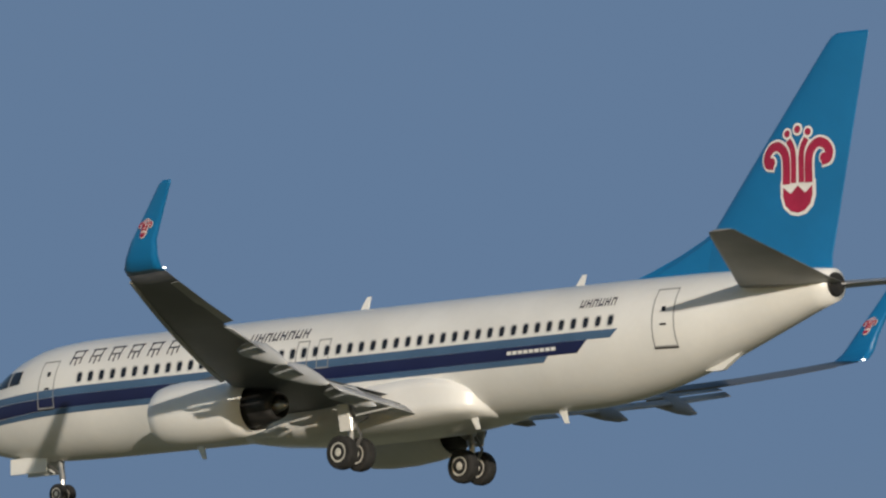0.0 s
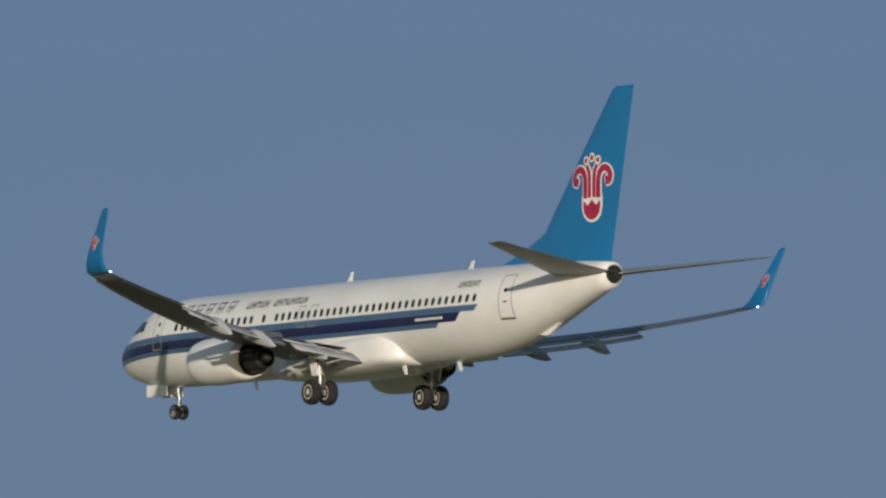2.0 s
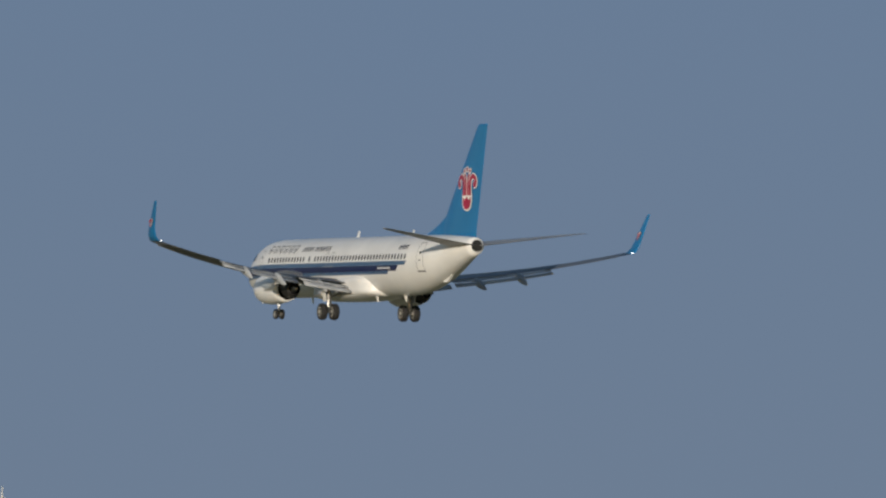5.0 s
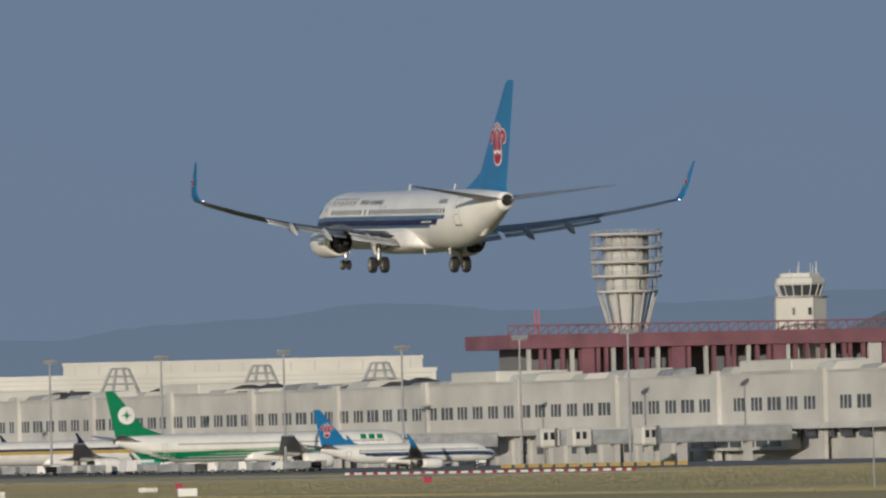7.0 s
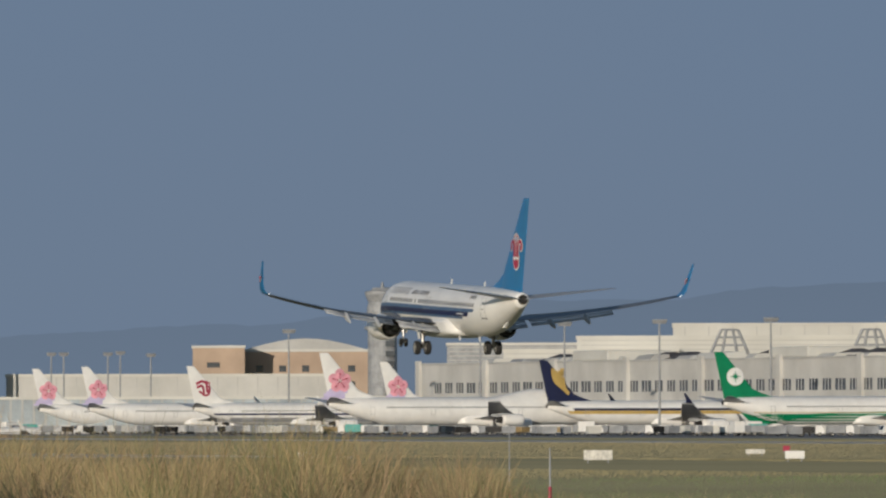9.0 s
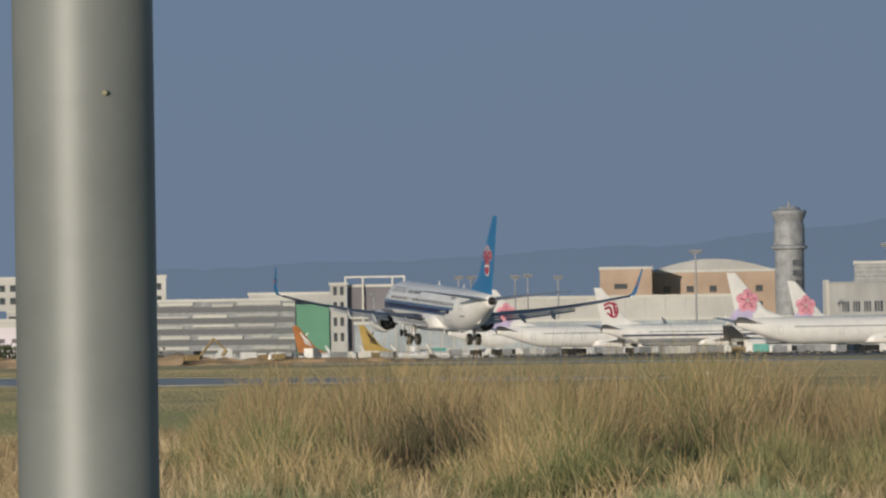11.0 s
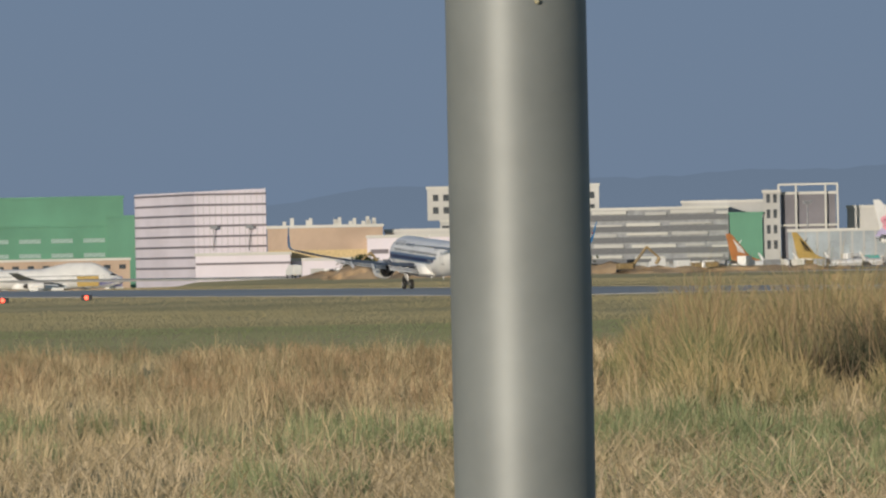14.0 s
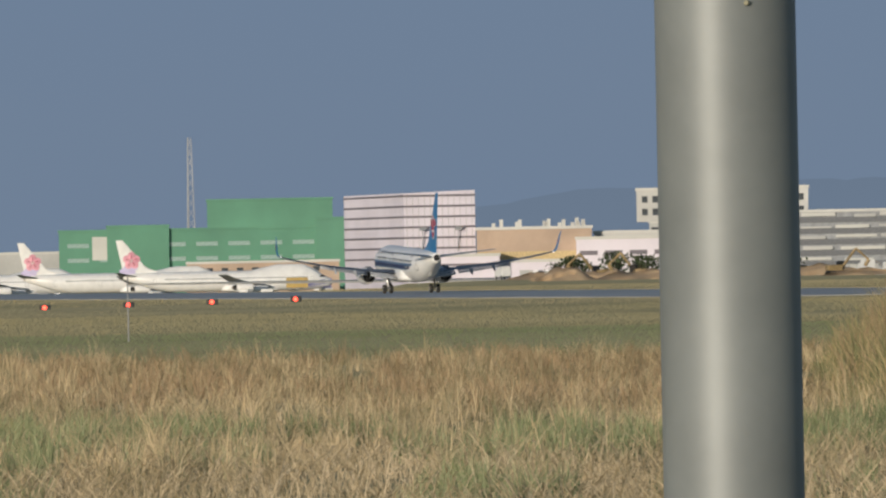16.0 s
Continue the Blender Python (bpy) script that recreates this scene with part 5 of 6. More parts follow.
# ---- parked aircraft ----
def blossom(put, parent):
    """A round five-petalled blossom with red veins, over a lilac lower fin."""
    bm = bmesh.new()
    for i in range(14):
        for j in range(9):
            q = [(-1.42 + 0.14 * (i + a), -0.46 + 0.11 * (j + c)) for a, c in ((0, 0), (1, 0), (1, 1), (0, 1))]
            if q[0][1] < -0.12 + 0.40 * (q[0][0] + 0.9) and all(x > -1.08 + 0.64 * (y + 0.40) and x < 0.44 + 0.22 * y for x, y in q):
                bm.faces.new([bm.verts.new(put(x, y, 0.012)) for x, y in q])
    part("tail_panel", bm, LILAC, parent, "lilac lower part of the fin")
    bm = bmesh.new()
    for i in range(5):
        a = math.pi / 2 + 6.2832 * i / 5
        disc(bm, put, 0.36 * math.cos(a), 0.5 + 0.36 * math.sin(a), 0.27, 0.03 + 0.004 * i, 12)
    part("tail_flower", bm, PINK, parent, "pink blossom painted on the fin")
    bm = bmesh.new()
    for i in range(5):
        a = math.pi / 2 + 6.2832 * i / 5
        stroke(bm, put, [(0.05 * math.cos(a), 0.5 + 0.05 * math.sin(a)), (0.34 * math.cos(a), 0.5 + 0.34 * math.sin(a))], 0.035, 0.07 + 0.003 * i)
        disc(bm, put, 0.37 * math.cos(a), 0.5 + 0.37 * math.sin(a), 0.045, 0.09, 8)
    part("flower_line", bm, RED, parent, "red lines of the blossom")


def compass(put, parent):
    bm = bmesh.new()
    disc(bm, put, 0, 0.5, 0.5, 0.03, 20)
    part("tail_disc", bm, WHITE, parent, "white disc on the fin")
    bm = bmesh.new()
    for i in range(8):
        a = 6.2832 * i / 8
        r = 0.34 if i % 2 == 0 else 0.2
        b0 = 0.06
        bm.faces.new([bm.verts.new(put(x, 0.5 + y, 0.05 + 0.003 * i)) for x, y in ((r * math.cos(a), r * math.sin(a)), (b0 * math.cos(a + 1.57), b0 * math.sin(a + 1.57)), (b0 * math.cos(a - 1.57), b0 * math.sin(a - 1.57)))])
    part("tail_star", bm, GREEN, parent, "green star on the disc")


def wing_mark(put, parent):
    bm = bmesh.new()
    for i, (x, y) in enumerate(((-0.22, 0.84), (-0.10, 0.74), (0.02, 0.64), (0.14, 0.54), (0.25, 0.44))):
        stroke(bm, put, [(x, y + 0.22), (x + 0.01, y), (x + 0.10, y - 0.30), (x + 0.24, y - 0.44)], 0.17, 0.03 + 0.006 * i)
    part("tail_sign", bm, GOLD, parent, "ochre bird-like sign")


def curl_mark(put, parent):
    bm = bmesh.new()
    stroke(bm, put, [(-0.45, 0.75), (-0.1, 0.9), (0.2, 0.8), (0.25, 0.5), (0.3, 0.2)], 0.16, 0.03)
    stroke(bm, put, [(-0.4, 0.5), (-0.12, 0.62), (0.0, 0.45), (0.05, 0.1)], 0.15, 0.036)
    stroke(bm, put, [(-0.25, 0.25), (-0.15, 0.15), (0.1, -0.02), (0.35, 0.05), (0.45, 0.35), (0.42, 0.6)], 0.13, 0.042)
    part("tail_sign", bm, RED, parent, "red curled sign")


def stripes_mark(put, parent, mat=WHITE, label="slanting white stripes"):
    for i in range(5):
        bm = bmesh.new()
        stroke(bm, put, [(-0.30 + 0.13 * i, 1.0 - 0.13 * i), (-0.10 + 0.13 * i, 0.6 - 0.10 * i), (0.06 + 0.11 * i, 0.15 - 0.04 * i)], 0.06, 0.03)
        part("tail_stripe", bm, mat, parent, label)


def dark_stripes(put, parent):
    stripes_mark(put, parent, DARK, "slanting dark stripes")


def parked(kind, u, lateral, z, livery, label, turn=HEADING):
    """An aircraft whose fin tip stands at bearing u, at a distance from the camera's line along the runway."""
    t = math.tan((u - 2250) * UNIT)
    y = lateral / (t * R_.x + R_.y)
    p = Vector((t * y, y, 0))
    tip = kind.origin - (kind.table[-1][0] + (39.3 - 37.95) * kind.fin)
    m = Matrix.Translation((p.x, p.y, z + kind.stance)) @ pose(0, 0, 0, 0, 0, turn) @ Matrix.Translation((-tip, 0, 0))
    ob = airliner(kind, m, label, livery, group="parked airliners")
    body = next(c for c in ob.children if c.name.startswith("fuselage"))
    # the row of cabin windows, too small to part, and doors
    bm = bmesh.new()
    for s in (1, -1):
        x = kind.table[-1][0] * 0.12
        while x < kind.table[-1][0] * 0.80:
            sheet(bm, kind, [x, x + 0.26], lambda q: 0.42 * kind.r, lambda q: 0.42 * kind.r + 0.36, s, 0.02, 1)
            x += 0.55
    tagged(part("cabin_window_row", bm, GLASS, body, "row of small dark cabin windows"), kind="stuff")
    for s in (1, -1):
        for f in (0.09, 0.3, 0.62, 0.84):
            x = kind.table[-1][0] * f
            bm = bmesh.new()
            frame_on(bm, kind, x, x + 1.05, -0.55 * kind.r, 0.62 * kind.r, s, 0.07, 0.02)
            part("cabin_door", bm, SEAM, body)
        bm = bmesh.new()
        sheet(bm, kind, line(1.35 * kind.r, 2.6 * kind.r, 4), lambda q: 0.5 * kind.r, lambda q: min(0.9 * kind.r, kind.section(q)[1] - 0.1), s, 0.02, 3)
        part("cockpit_window", bm, GLASS, body)
    if livery.get("title"):
        mat, x0, x1, z0, z1, n = livery["title"]
        for i in range(n):
            a = x0 + (x1 - x0) * i / n
            for s in (1, -1):
                bm = bmesh.new()
                sheet(bm, kind, [a, a + (x1 - x0) / n * 0.7], lambda q: z0, lambda q: z1, s, 0.02, 2)
                part("lettering", bm, mat, body, "lettering blocks")
    return ob


B777 = Type(length=73.0, radius=3.1, span=1.78, wing_x=25.0, fin=1.42, tail=1.45, gear=1.22, engine=1.75, engines=((9.7, 0),), origin=40, stance=5.6)
A330 = Type(length=62.5, radius=2.82, span=1.66, wing_x=20.5, fin=1.36, tail=1.30, gear=1.15, engine=1.45, engines=((9.4, 0),), origin=35, stance=5.2)
B747 = Type(length=68.5, radius=3.2, span=1.76, wing_x=19.5, fin=1.50, tail=1.50, gear=1.2, engine=1.25, engines=((11.7, 0), (20.8, 0)), origin=38, stance=5.7, hump=True)
NARROW = Type(stance=3.4)


CI = dict(fin=WHITE, fin_label="white tail fin with a pink blossom", mark=blossom, mark_at=(36.0, 1.25, 3.1), wing=FLAP, title=(MIDNIGHT, 12, 22, 1.5, 2.2, 9))
EVA = dict(fin=GREEN, fin_label="green tail fin with a white disc", mark=compass, mark_at=(35.9, 1.9, 2.9), wing=FLAP, title=(GREEN, 9, 15, 1.2, 2.3, 3), nacelle=WHITE,
           bands=[(GREEN, "green painted belly", line(24, 66, 40), lambda x: -3.0, lambda x: -0.55 + 0.25 * math.sin((x - 20) / 8)), (GOLD, "thin orange cheat line", line(14, 66, 40), lambda x: -0.55, lambda x: -0.42)])
SQ = dict(fin=MIDNIGHT, fin_label="midnight blue tail fin with an ochre sign", mark=wing_mark, mark_at=(36.0, 1.5, 4.0), wing=FLAP, winglets=True, winglet=MIDNIGHT,
          bands=[(MIDNIGHT, "midnight blue stripe", line(6, 56, 40), lambda x: 0.5, lambda x: 1.1), (GOLD, "ochre stripe", line(6, 57, 40), lambda x: -0.3, lambda x: 0.48)])
AC = dict(fin=WHITE, fin_label="white tail fin with a red curl", mark=curl_mark, mark_at=(36.1, 1.7, 2.9), wing=FLAP, winglets=True, winglet=WHITE,
          bands=[(NAVY, "thin navy stripe", line(6, 57, 40), lambda x: -0.35, lambda x: 0.15), (GREYKIT, "pale grey belly", line(8, 54, 40), lambda x: -2.2, lambda x: -1.0)])
CZ = dict(fin=TEAL, fin_label="teal blue tail fin", mark=crest, mark_at=(36.6, 1.70, 2.80), winglet=TEAL, bands=bands)
TIGER = dict(fin=ORANGE, fin_label="orange tail fin with white stripes", mark=stripes_mark, mark_at=(36.2, 2.0, 3.6), winglet=WHITE, wing=FLAP)
parked(B777, 3124, 806, 0.0, EVA, "white and green wide-body airliner parked at the pier")
parked(B747, 2425, 758, 0.0, CI, "white four-engined airliner with a pink blossom tail, parked")
parked(A330, 2532, 790, 0.0, CI, "white twin airliner with a pink blossom tail, parked")
parked(A330, 2814, 812, 0.0, SQ, "white airliner with midnight blue and ochre stripes, parked")
parked(A330, 2190, 800, 0.0, AC, "white airliner with a red sign on its tail, parked")
parked(A330, 1917, 800, 0.0, CI, "white airliner with a pink blossom tail, parked far along")
parked(A330, 2004, 780, 0.0, CI, "white airliner with a pink blossom tail beside others")
parked(NARROW, 3491, 758, 0.0, CZ, "white narrow airliner with a blue tail, parked")
FREIGHT = dict(CI, bands=[(material("violet blue nose paint", (0.22, 0.22, 0.40), 0.4), "violet blue nose", line(0.4, 8.0, 14), lambda x: -3.0, lambda x: 0.6 - 0.2 * x)])
parked(B747, 206, 3600 * (math.sin((206 - 2250) * UNIT) * R_.x + math.cos((206 - 2250) * UNIT) * R_.y), -6.0, FREIGHT, "white four-engined freighter with a blossom tail", 6)
parked(B747, 32, 3700 * (math.sin((32 - 2250) * UNIT) * R_.x + math.cos((32 - 2250) * UNIT) * R_.y), -6.0, FREIGHT, "white four-engined freighter parked behind another", 6)
parked(B747, -210, 3750 * (math.sin((-210 - 2250) * UNIT) * R_.x + math.cos((-210 - 2250) * UNIT) * R_.y), -6.0, FREIGHT, "white four-engined freighter at the far end of the row", 6)
for u, LOOK in ((1655, TIGER), (1772, dict(TIGER, fin=GOLD, fin_label="tan tail fin with dark stripes", mark=dark_stripes))):
    parked(NARROW, u, 2900 * (math.sin((u - 2250) * UNIT) * R_.x + math.cos((u - 2250) * UNIT) * R_.y), -3.6, LOOK, "white narrow airliner with a striped tail, parked beyond the earthworks")

# ---- apron ----
PAVING = material("pale apron concrete", (0.20, 0.195, 0.185), 0.9, var=0.12, scale=0.03, fine=0.6)
bm = bmesh.new()
box(bm, 690, 905, 1700, 3050, -0.4, 0.04)
tagged(part("apron", bm, PAVING, m=GRID), "pale concrete apron before the pier", "apron", kind="structure")
bm = bmesh.new()
box(bm, 560, 600, 1500, 3100, -0.4, 0.05)
tagged(part("taxiway", bm, TARMAC, m=GRID), "grey asphalt taxiway", "taxiway", kind="structure")


def light_mast(u, d, v, base=0.0, wide=0.65):
    p = spot(u, d)
    h = height(v, d) - base
    ob = thing("apron_light_mast", Matrix.Translation((p.x, p.y, base)) @ GRID, "tall grey apron light mast with a lamp head", "light mast", "apron light masts")
    bm = bmesh.new()
    rod(bm, (0, 0, -0.3), (0, 0, h - 0.6), 0.34, 0.2, 10)
    part("pole", bm, GREYKIT, ob)
    bm = bmesh.new()
    box(bm, -2.4 * wide, 2.4 * wide, -0.4, 0.4, h - 0.7, h - 0.3)
    part("lamp_bar", bm, GREYKIT, ob)
    for x in (-2.0 * wide, -0.7 * wide, 0.7 * wide, 2.0 * wide):
        bm = bmesh.new()
        box(bm, x - 0.45, x + 0.45, -0.7, 0.3, h - 0.3, h + 0.35, None, 0.08)
        part("floodlight", bm, GREYKIT, ob)


for u, d, v in ((2370, 2950, 312), (2709, 2750, 305), (2858, 2700, 300), (3026, 2640, 296), (3223, 2560, 293), (3440, 2500, 288), (3649, 2430, 285), (3858, 2380, 272), (4050, 2330, 265)):
    light_mast(u, d, v)
for u, v in ((1950, 352), (1972, 352), (2050, 352), (2072, 350), (2126, 354), (1800, 380)):
    light_mast(u, 3150, v, -5, 0.45)

# boarding bridges
for i, u in enumerate((3907, 3962, 4082, 3560, 2980, 2700)):
    lateral = 864 + 3 * (i % 2)
    y = lateral / (math.tan((u - 2250) * UNIT) * R_.x + R_.y)
    p = Vector((math.tan((u - 2250) * UNIT) * y, y, 0))
    jb = thing("boarding_bridge", Matrix.Translation((p.x, p.y, 0)) @ GRID @ pose(0, 0, 0, 0, 0, -6 + 6 * (i % 3)) @ Matrix.Translation((28, 0, 0)), "grey boarding bridge with a white cab", "boarding bridge", "boarding bridges")
    bm = bmesh.new()
    box(bm, -26, 6, -1.7, 1.7, 4.2, 7.4, None, 0.2)
    part("tunnel", bm, GREYKIT, jb, "ribbed grey tunnel")
    bm = bmesh.new()
    box(bm, -30.5, -26, -2.3, 2.3, 3.8, 8.0, None, 0.4)
    cab_ = part("cab", bm, ROOF_WHITE, jb, "off-white cab")
    for x in (-29.4, -27.9):
        bm = bmesh.new()
        box(bm, x - 0.45, x + 0.45, -2.36, -2.28, 5.5, 7.1)
        part("cab_window", bm, GLASS, cab_)
    for x in (-28, -20, -4):
        bm = bmesh.new()
        box(bm, x - 0.5, x + 0.5, -1.2, 1.2, 0, 4.2)
        part("support", bm, CONCRETE, jb)


# ---- service vehicles and clutter on the apron ----
def service_truck(paint, tall):
    ob = thing("service_truck", pose(0, 0, 0), "small airport service truck on the apron", "truck", "apron vehicles")
    bm = bmesh.new()
    box(bm, -2.6, 1.1, -1.15, 1.15, 0.75, 0.75 + tall, None, 0.08)
    part("cargo_box", bm, paint, ob)
    bm = bmesh.new()
    prism(bm, [(1.2, 0.6), (3.0, 0.6), (3.0, 1.4), (2.5, 2.3), (1.2, 2.3)], -1.1, 1.1)
    cab_ = part("cab", bm, WHITE, ob)
    bm = bmesh.new()
    prism(bm, [(2.45, 2.2), (2.95, 1.45), (3.0, 1.45), (2.55, 2.25)], -0.95, 0.95)
    part("windscreen", bm, GLASS, cab_)
    for x in (-1.7, 2.1):
        for y in (-1.0, 1.0):
            wheel(ob, (x, y, 0.45), 0.45, 0.3)
    return ob


def cargo_box(paint):
    ob = thing("cargo_container", pose(0, 0, 0), "pale cargo container on a dolly", "container", "cargo containers")
    bm = bmesh.new()
    prism(bm, [(-1.5, 0.55), (1.1, 0.55), (1.6, 1.0), (1.6, 2.15), (-1.5, 2.15)], -0.8, 0.8)
    part("container", bm, paint, ob)
    bm = bmesh.new()
    box(bm, -1.7, 1.7, -0.85, 0.85, 0.4, 0.52)
    part("dolly_bed", bm, DARK, ob)
    for x in (-1.2, 1.2):
        for y in (-0.75, 0.75):
            wheel(ob, (x, y, 0.22), 0.22, 0.15)
    return ob


def on_apron(u, lateral):
    t = math.tan((u - 2250) * UNIT)
    y = lateral / (t * R_.x + R_.y)
    return Vector((t * y, y, 0.04))


TEALKIT = material("teal tank paint", (0.10, 0.40, 0.36), 0.5, var=0.1)
random.seed(11)
kits = [service_truck(WHITE, 2.4), service_truck(GREYKIT, 1.5), service_truck(YELLOW, 1.2), service_truck(TEALKIT, 1.8), cargo_box(ROOF_WHITE), cargo_box(GREYKIT), cargo_box(CONCRETE), service_truck(DARK, 1.3)]
spots = [(1880 + 13.6 * i + random.uniform(-6, 6), random.uniform(738, 800)) for i in range(120)]
for i, (u, lat) in enumerate(spots):
    k_ = random.choice((0, 1, 1, 1, 2, 3, 4, 5, 5, 5, 6, 7, 7)) if 3560 > u or u < 3400 else 3
    m = Matrix.Translation(on_apron(u, lat)) @ pose(0, 0, 0, 0, 0, HEADING + random.choice((0, 90, 180, 20, -15)))
    if i < len(kits):
        kits[i].matrix_basis = m
    else:
        copy_thing(kits[k_], m)
for i in range(26):
    u = 60 + 52 * i
    p = spot(u + random.uniform(-15, 15), 3000 if u > 700 else 3450)
    copy_thing(kits[random.choice((0, 0, 1, 4, 2))], Matrix.Translation((p.x, p.y, bank(p.x, p.y))) @ pose(0, 0, 0, 0, 0, random.uniform(0, 180)))

for i in range(44):
    u = random.uniform(880, 1880)
    p = spot(u, random.uniform(2560, 2820))
    copy_thing(kits[random.choice((0, 1, 1, 2, 4, 5, 6, 7))], Matrix.Translation((p.x, p.y, bank(p.x, p.y))) @ pose(0, 0, 0, 0, 0, random.uniform(0, 180)))

# chequered barriers by the taxiway
for i in range(24):
    p = on_apron(3560 + 21.0 * i + random.uniform(-1, 1), 640)
    ob = thing("barrier", Matrix.Translation((p.x, p.y, 0.0)) @ GRID, "low red and white taxiway barrier", "barrier", "taxiway barriers")
    for j in range(4):
        bm = bmesh.new()
        box(bm, -1.6 + 0.8 * j, -0.82 + 0.8 * j, -0.25, 0.25, 0, 0.38, None, 0.05)
        part("barrier_block", bm, (RED if j % 2 else WHITE), ob)
for i in range(14):
    p = on_apron(3830 + 24 * i, 760)
    ob = thing("low_barrier", Matrix.Translation((p.x, p.y, 0.04)) @ GRID, "ochre low barrier before the stands", "barrier", "stand barriers")
    bm = bmesh.new()
    box(bm, -1.0, 1.0, -0.3, 0.3, 0, 0.7, None, 0.06)
    part("barrier_block", bm, GOLD, ob)


# ---- airfield furniture ----
def sign(u, v, d, w, h, mat, label, legs=True):
    p = spot(u, d)
    z0 = bank(p.x, p.y)
    ob = thing("airfield_sign", Matrix.Translation((p.x, p.y, z0)), label, "sign", "airfield signs")
    bm = bmesh.new()
    box(bm, -w / 2, w / 2, -0.15, 0.15, 0.25, 0.25 + h, None, 0.03)
    part("sign_face", bm, mat, ob)
    for x in (-w * 0.35, w * 0.35):
        bm = bmesh.new()
        rod(bm, (x, 0, -0.1), (x, 0, 0.3), 0.06)
        part("leg", bm, GREYKIT, ob)
    return ob


sign(2917, 0, 880, 2.3, 0.8, HUB, "pale grey airfield sign board, seen from behind")
sign(3265, 0, 900, 1.6, 0.65, WHITE, "white airfield marker board")
sign(3250, 0, 1250, 0.8, 0.6, RED, "red and white airfield marker")
sign(3690, 0, 1250, 0.9, 0.7, RED, "red airfield marker board")
s_ = sign(2395, 0, 900, 1.5, 0.6, WHITE, "white airfield sign with plain dark bars")
for x in (-0.45, -0.15, 0.15, 0.45):
    bm = bmesh.new()
    box(bm, x - 0.05, x + 0.05, -0.19, -0.15, 0.35, 0.75)
    part("sign_bar", bm, DARK, s_)
sign(3195, 0, 1150, 2.0, 0.5, HUB, "low pale airfield board")
sign(1850, 0, 1180, 1.3, 0.9, YELLOW, "yellow airfield marker box")
for u, v0, d, r, mat, lab in ((2760, 480, 430, 0.03, GREYKIT, "thin weathered marker stake in the grass"), (2832, 520, 500, 0.05, GREYKIT, "grey marker post with a red foot"), (225, 480, 620, 0.04, GREYKIT, "thin grey marker post"), (4480, 440, 900, 0.07, GREYKIT, "pale thin post by the runway")):
    p = spot(u, d)
    zt, zb = height(v0, d), bank(p.x, p.y)
    ob = thing("marker_post", Matrix.Translation((p.x, p.y, zb)), lab, "post")
    bm = bmesh.new()
    rod(bm, (0, 0, -0.2), (0, 0, zt - zb), r, r * 0.8, 8)
    part("post", bm, mat, ob)
    if "red" in lab:
        bm = bmesh.new()
        rod(bm, (0, 0, -0.05), (0, 0, (zt - zb) * 0.35), r * 1.6, n=8)
        part("foot", bm, RED, ob, "red painted foot")
# approach lights beside the runway: four lit units in a row
for i in range(4):
    p = spot(78 + 148 * i, 1150)
    ob = thing("approach_lamp", Matrix.Translation((p.x, p.y, bank(p.x, p.y))), "runway approach light unit shining red", "approach light", "approach lights")
    zt = height(531 - 2.2 * i, 1150) - bank(p.x, p.y)
    bm = bmesh.new()
    box(bm, -0.55, 0.55, -0.3, 0.6, zt - 0.28, zt + 0.28, None, 0.05)
    part("housing", bm, DARK, ob)
    for x in (-0.4, 0.4):
        bm = bmesh.new()
        rod(bm, (x, 0, -0.1), (x, 0, zt - 0.2), 0.05)
        part("leg", bm, GREYKIT, ob)
    bm = bmesh.new()
    tube(bm, [((0, -0.31, zt), 0.21), ((0, -0.40, zt), 0.18)], (0, 1, 0), 14)
    part("lens", bm, LAMP_RED, ob, "lit red lens")

# earthworks: mounds, diggers and scrub beyond the runway
random.seed(21)
for u, d, w, h in ((1000, 2300, 16, 4.5), (1060, 2350, 22, 3.2), (1150, 2300, 26, 3.4), (1235, 2400, 20, 3.0), (1320, 2350, 30, 3.0), (1450, 2350, 34, 3.4), (1560, 2300, 30, 2.6), (1700, 2250, 36, 2.4), (960, 2500, 20, 3.0), (1800, 2350, 26, 2.0)):
    p = spot(u, d)
    bm = bmesh.new()
    rows = []
    for j in range(8):
        t = j / 7
        rows.append([bm.verts.new((w * (i / 14 - 0.5) * (1 - 0.35 * t), (1 - t) * -7 + 4 * noise.noise((i * 0.4, j, u)), h * math.sin(t * 1.57) * (0.65 + 0.5 * noise.noise((i * 0.35, u, 0))) * math.sin(math.pi * (i + 0.3) / 14.6) ** 0.5 - 0.2)) for i in range(15)])
    for a, c in zip(rows, rows[1:]):
        for i in range(14):
            bm.faces.new((a[i], a[i + 1], c[i + 1], c[i]))
    bmesh.ops.recalc_face_normals(bm, faces=bm.faces[:])
    ob = part("earth_mound", bm, EARTH, m=Matrix.Translation((p.x, p.y, bank(p.x, p.y))), smooth=True)
    tagged(ob, "heap of bare brown earth", "earth mound", "earth mounds")


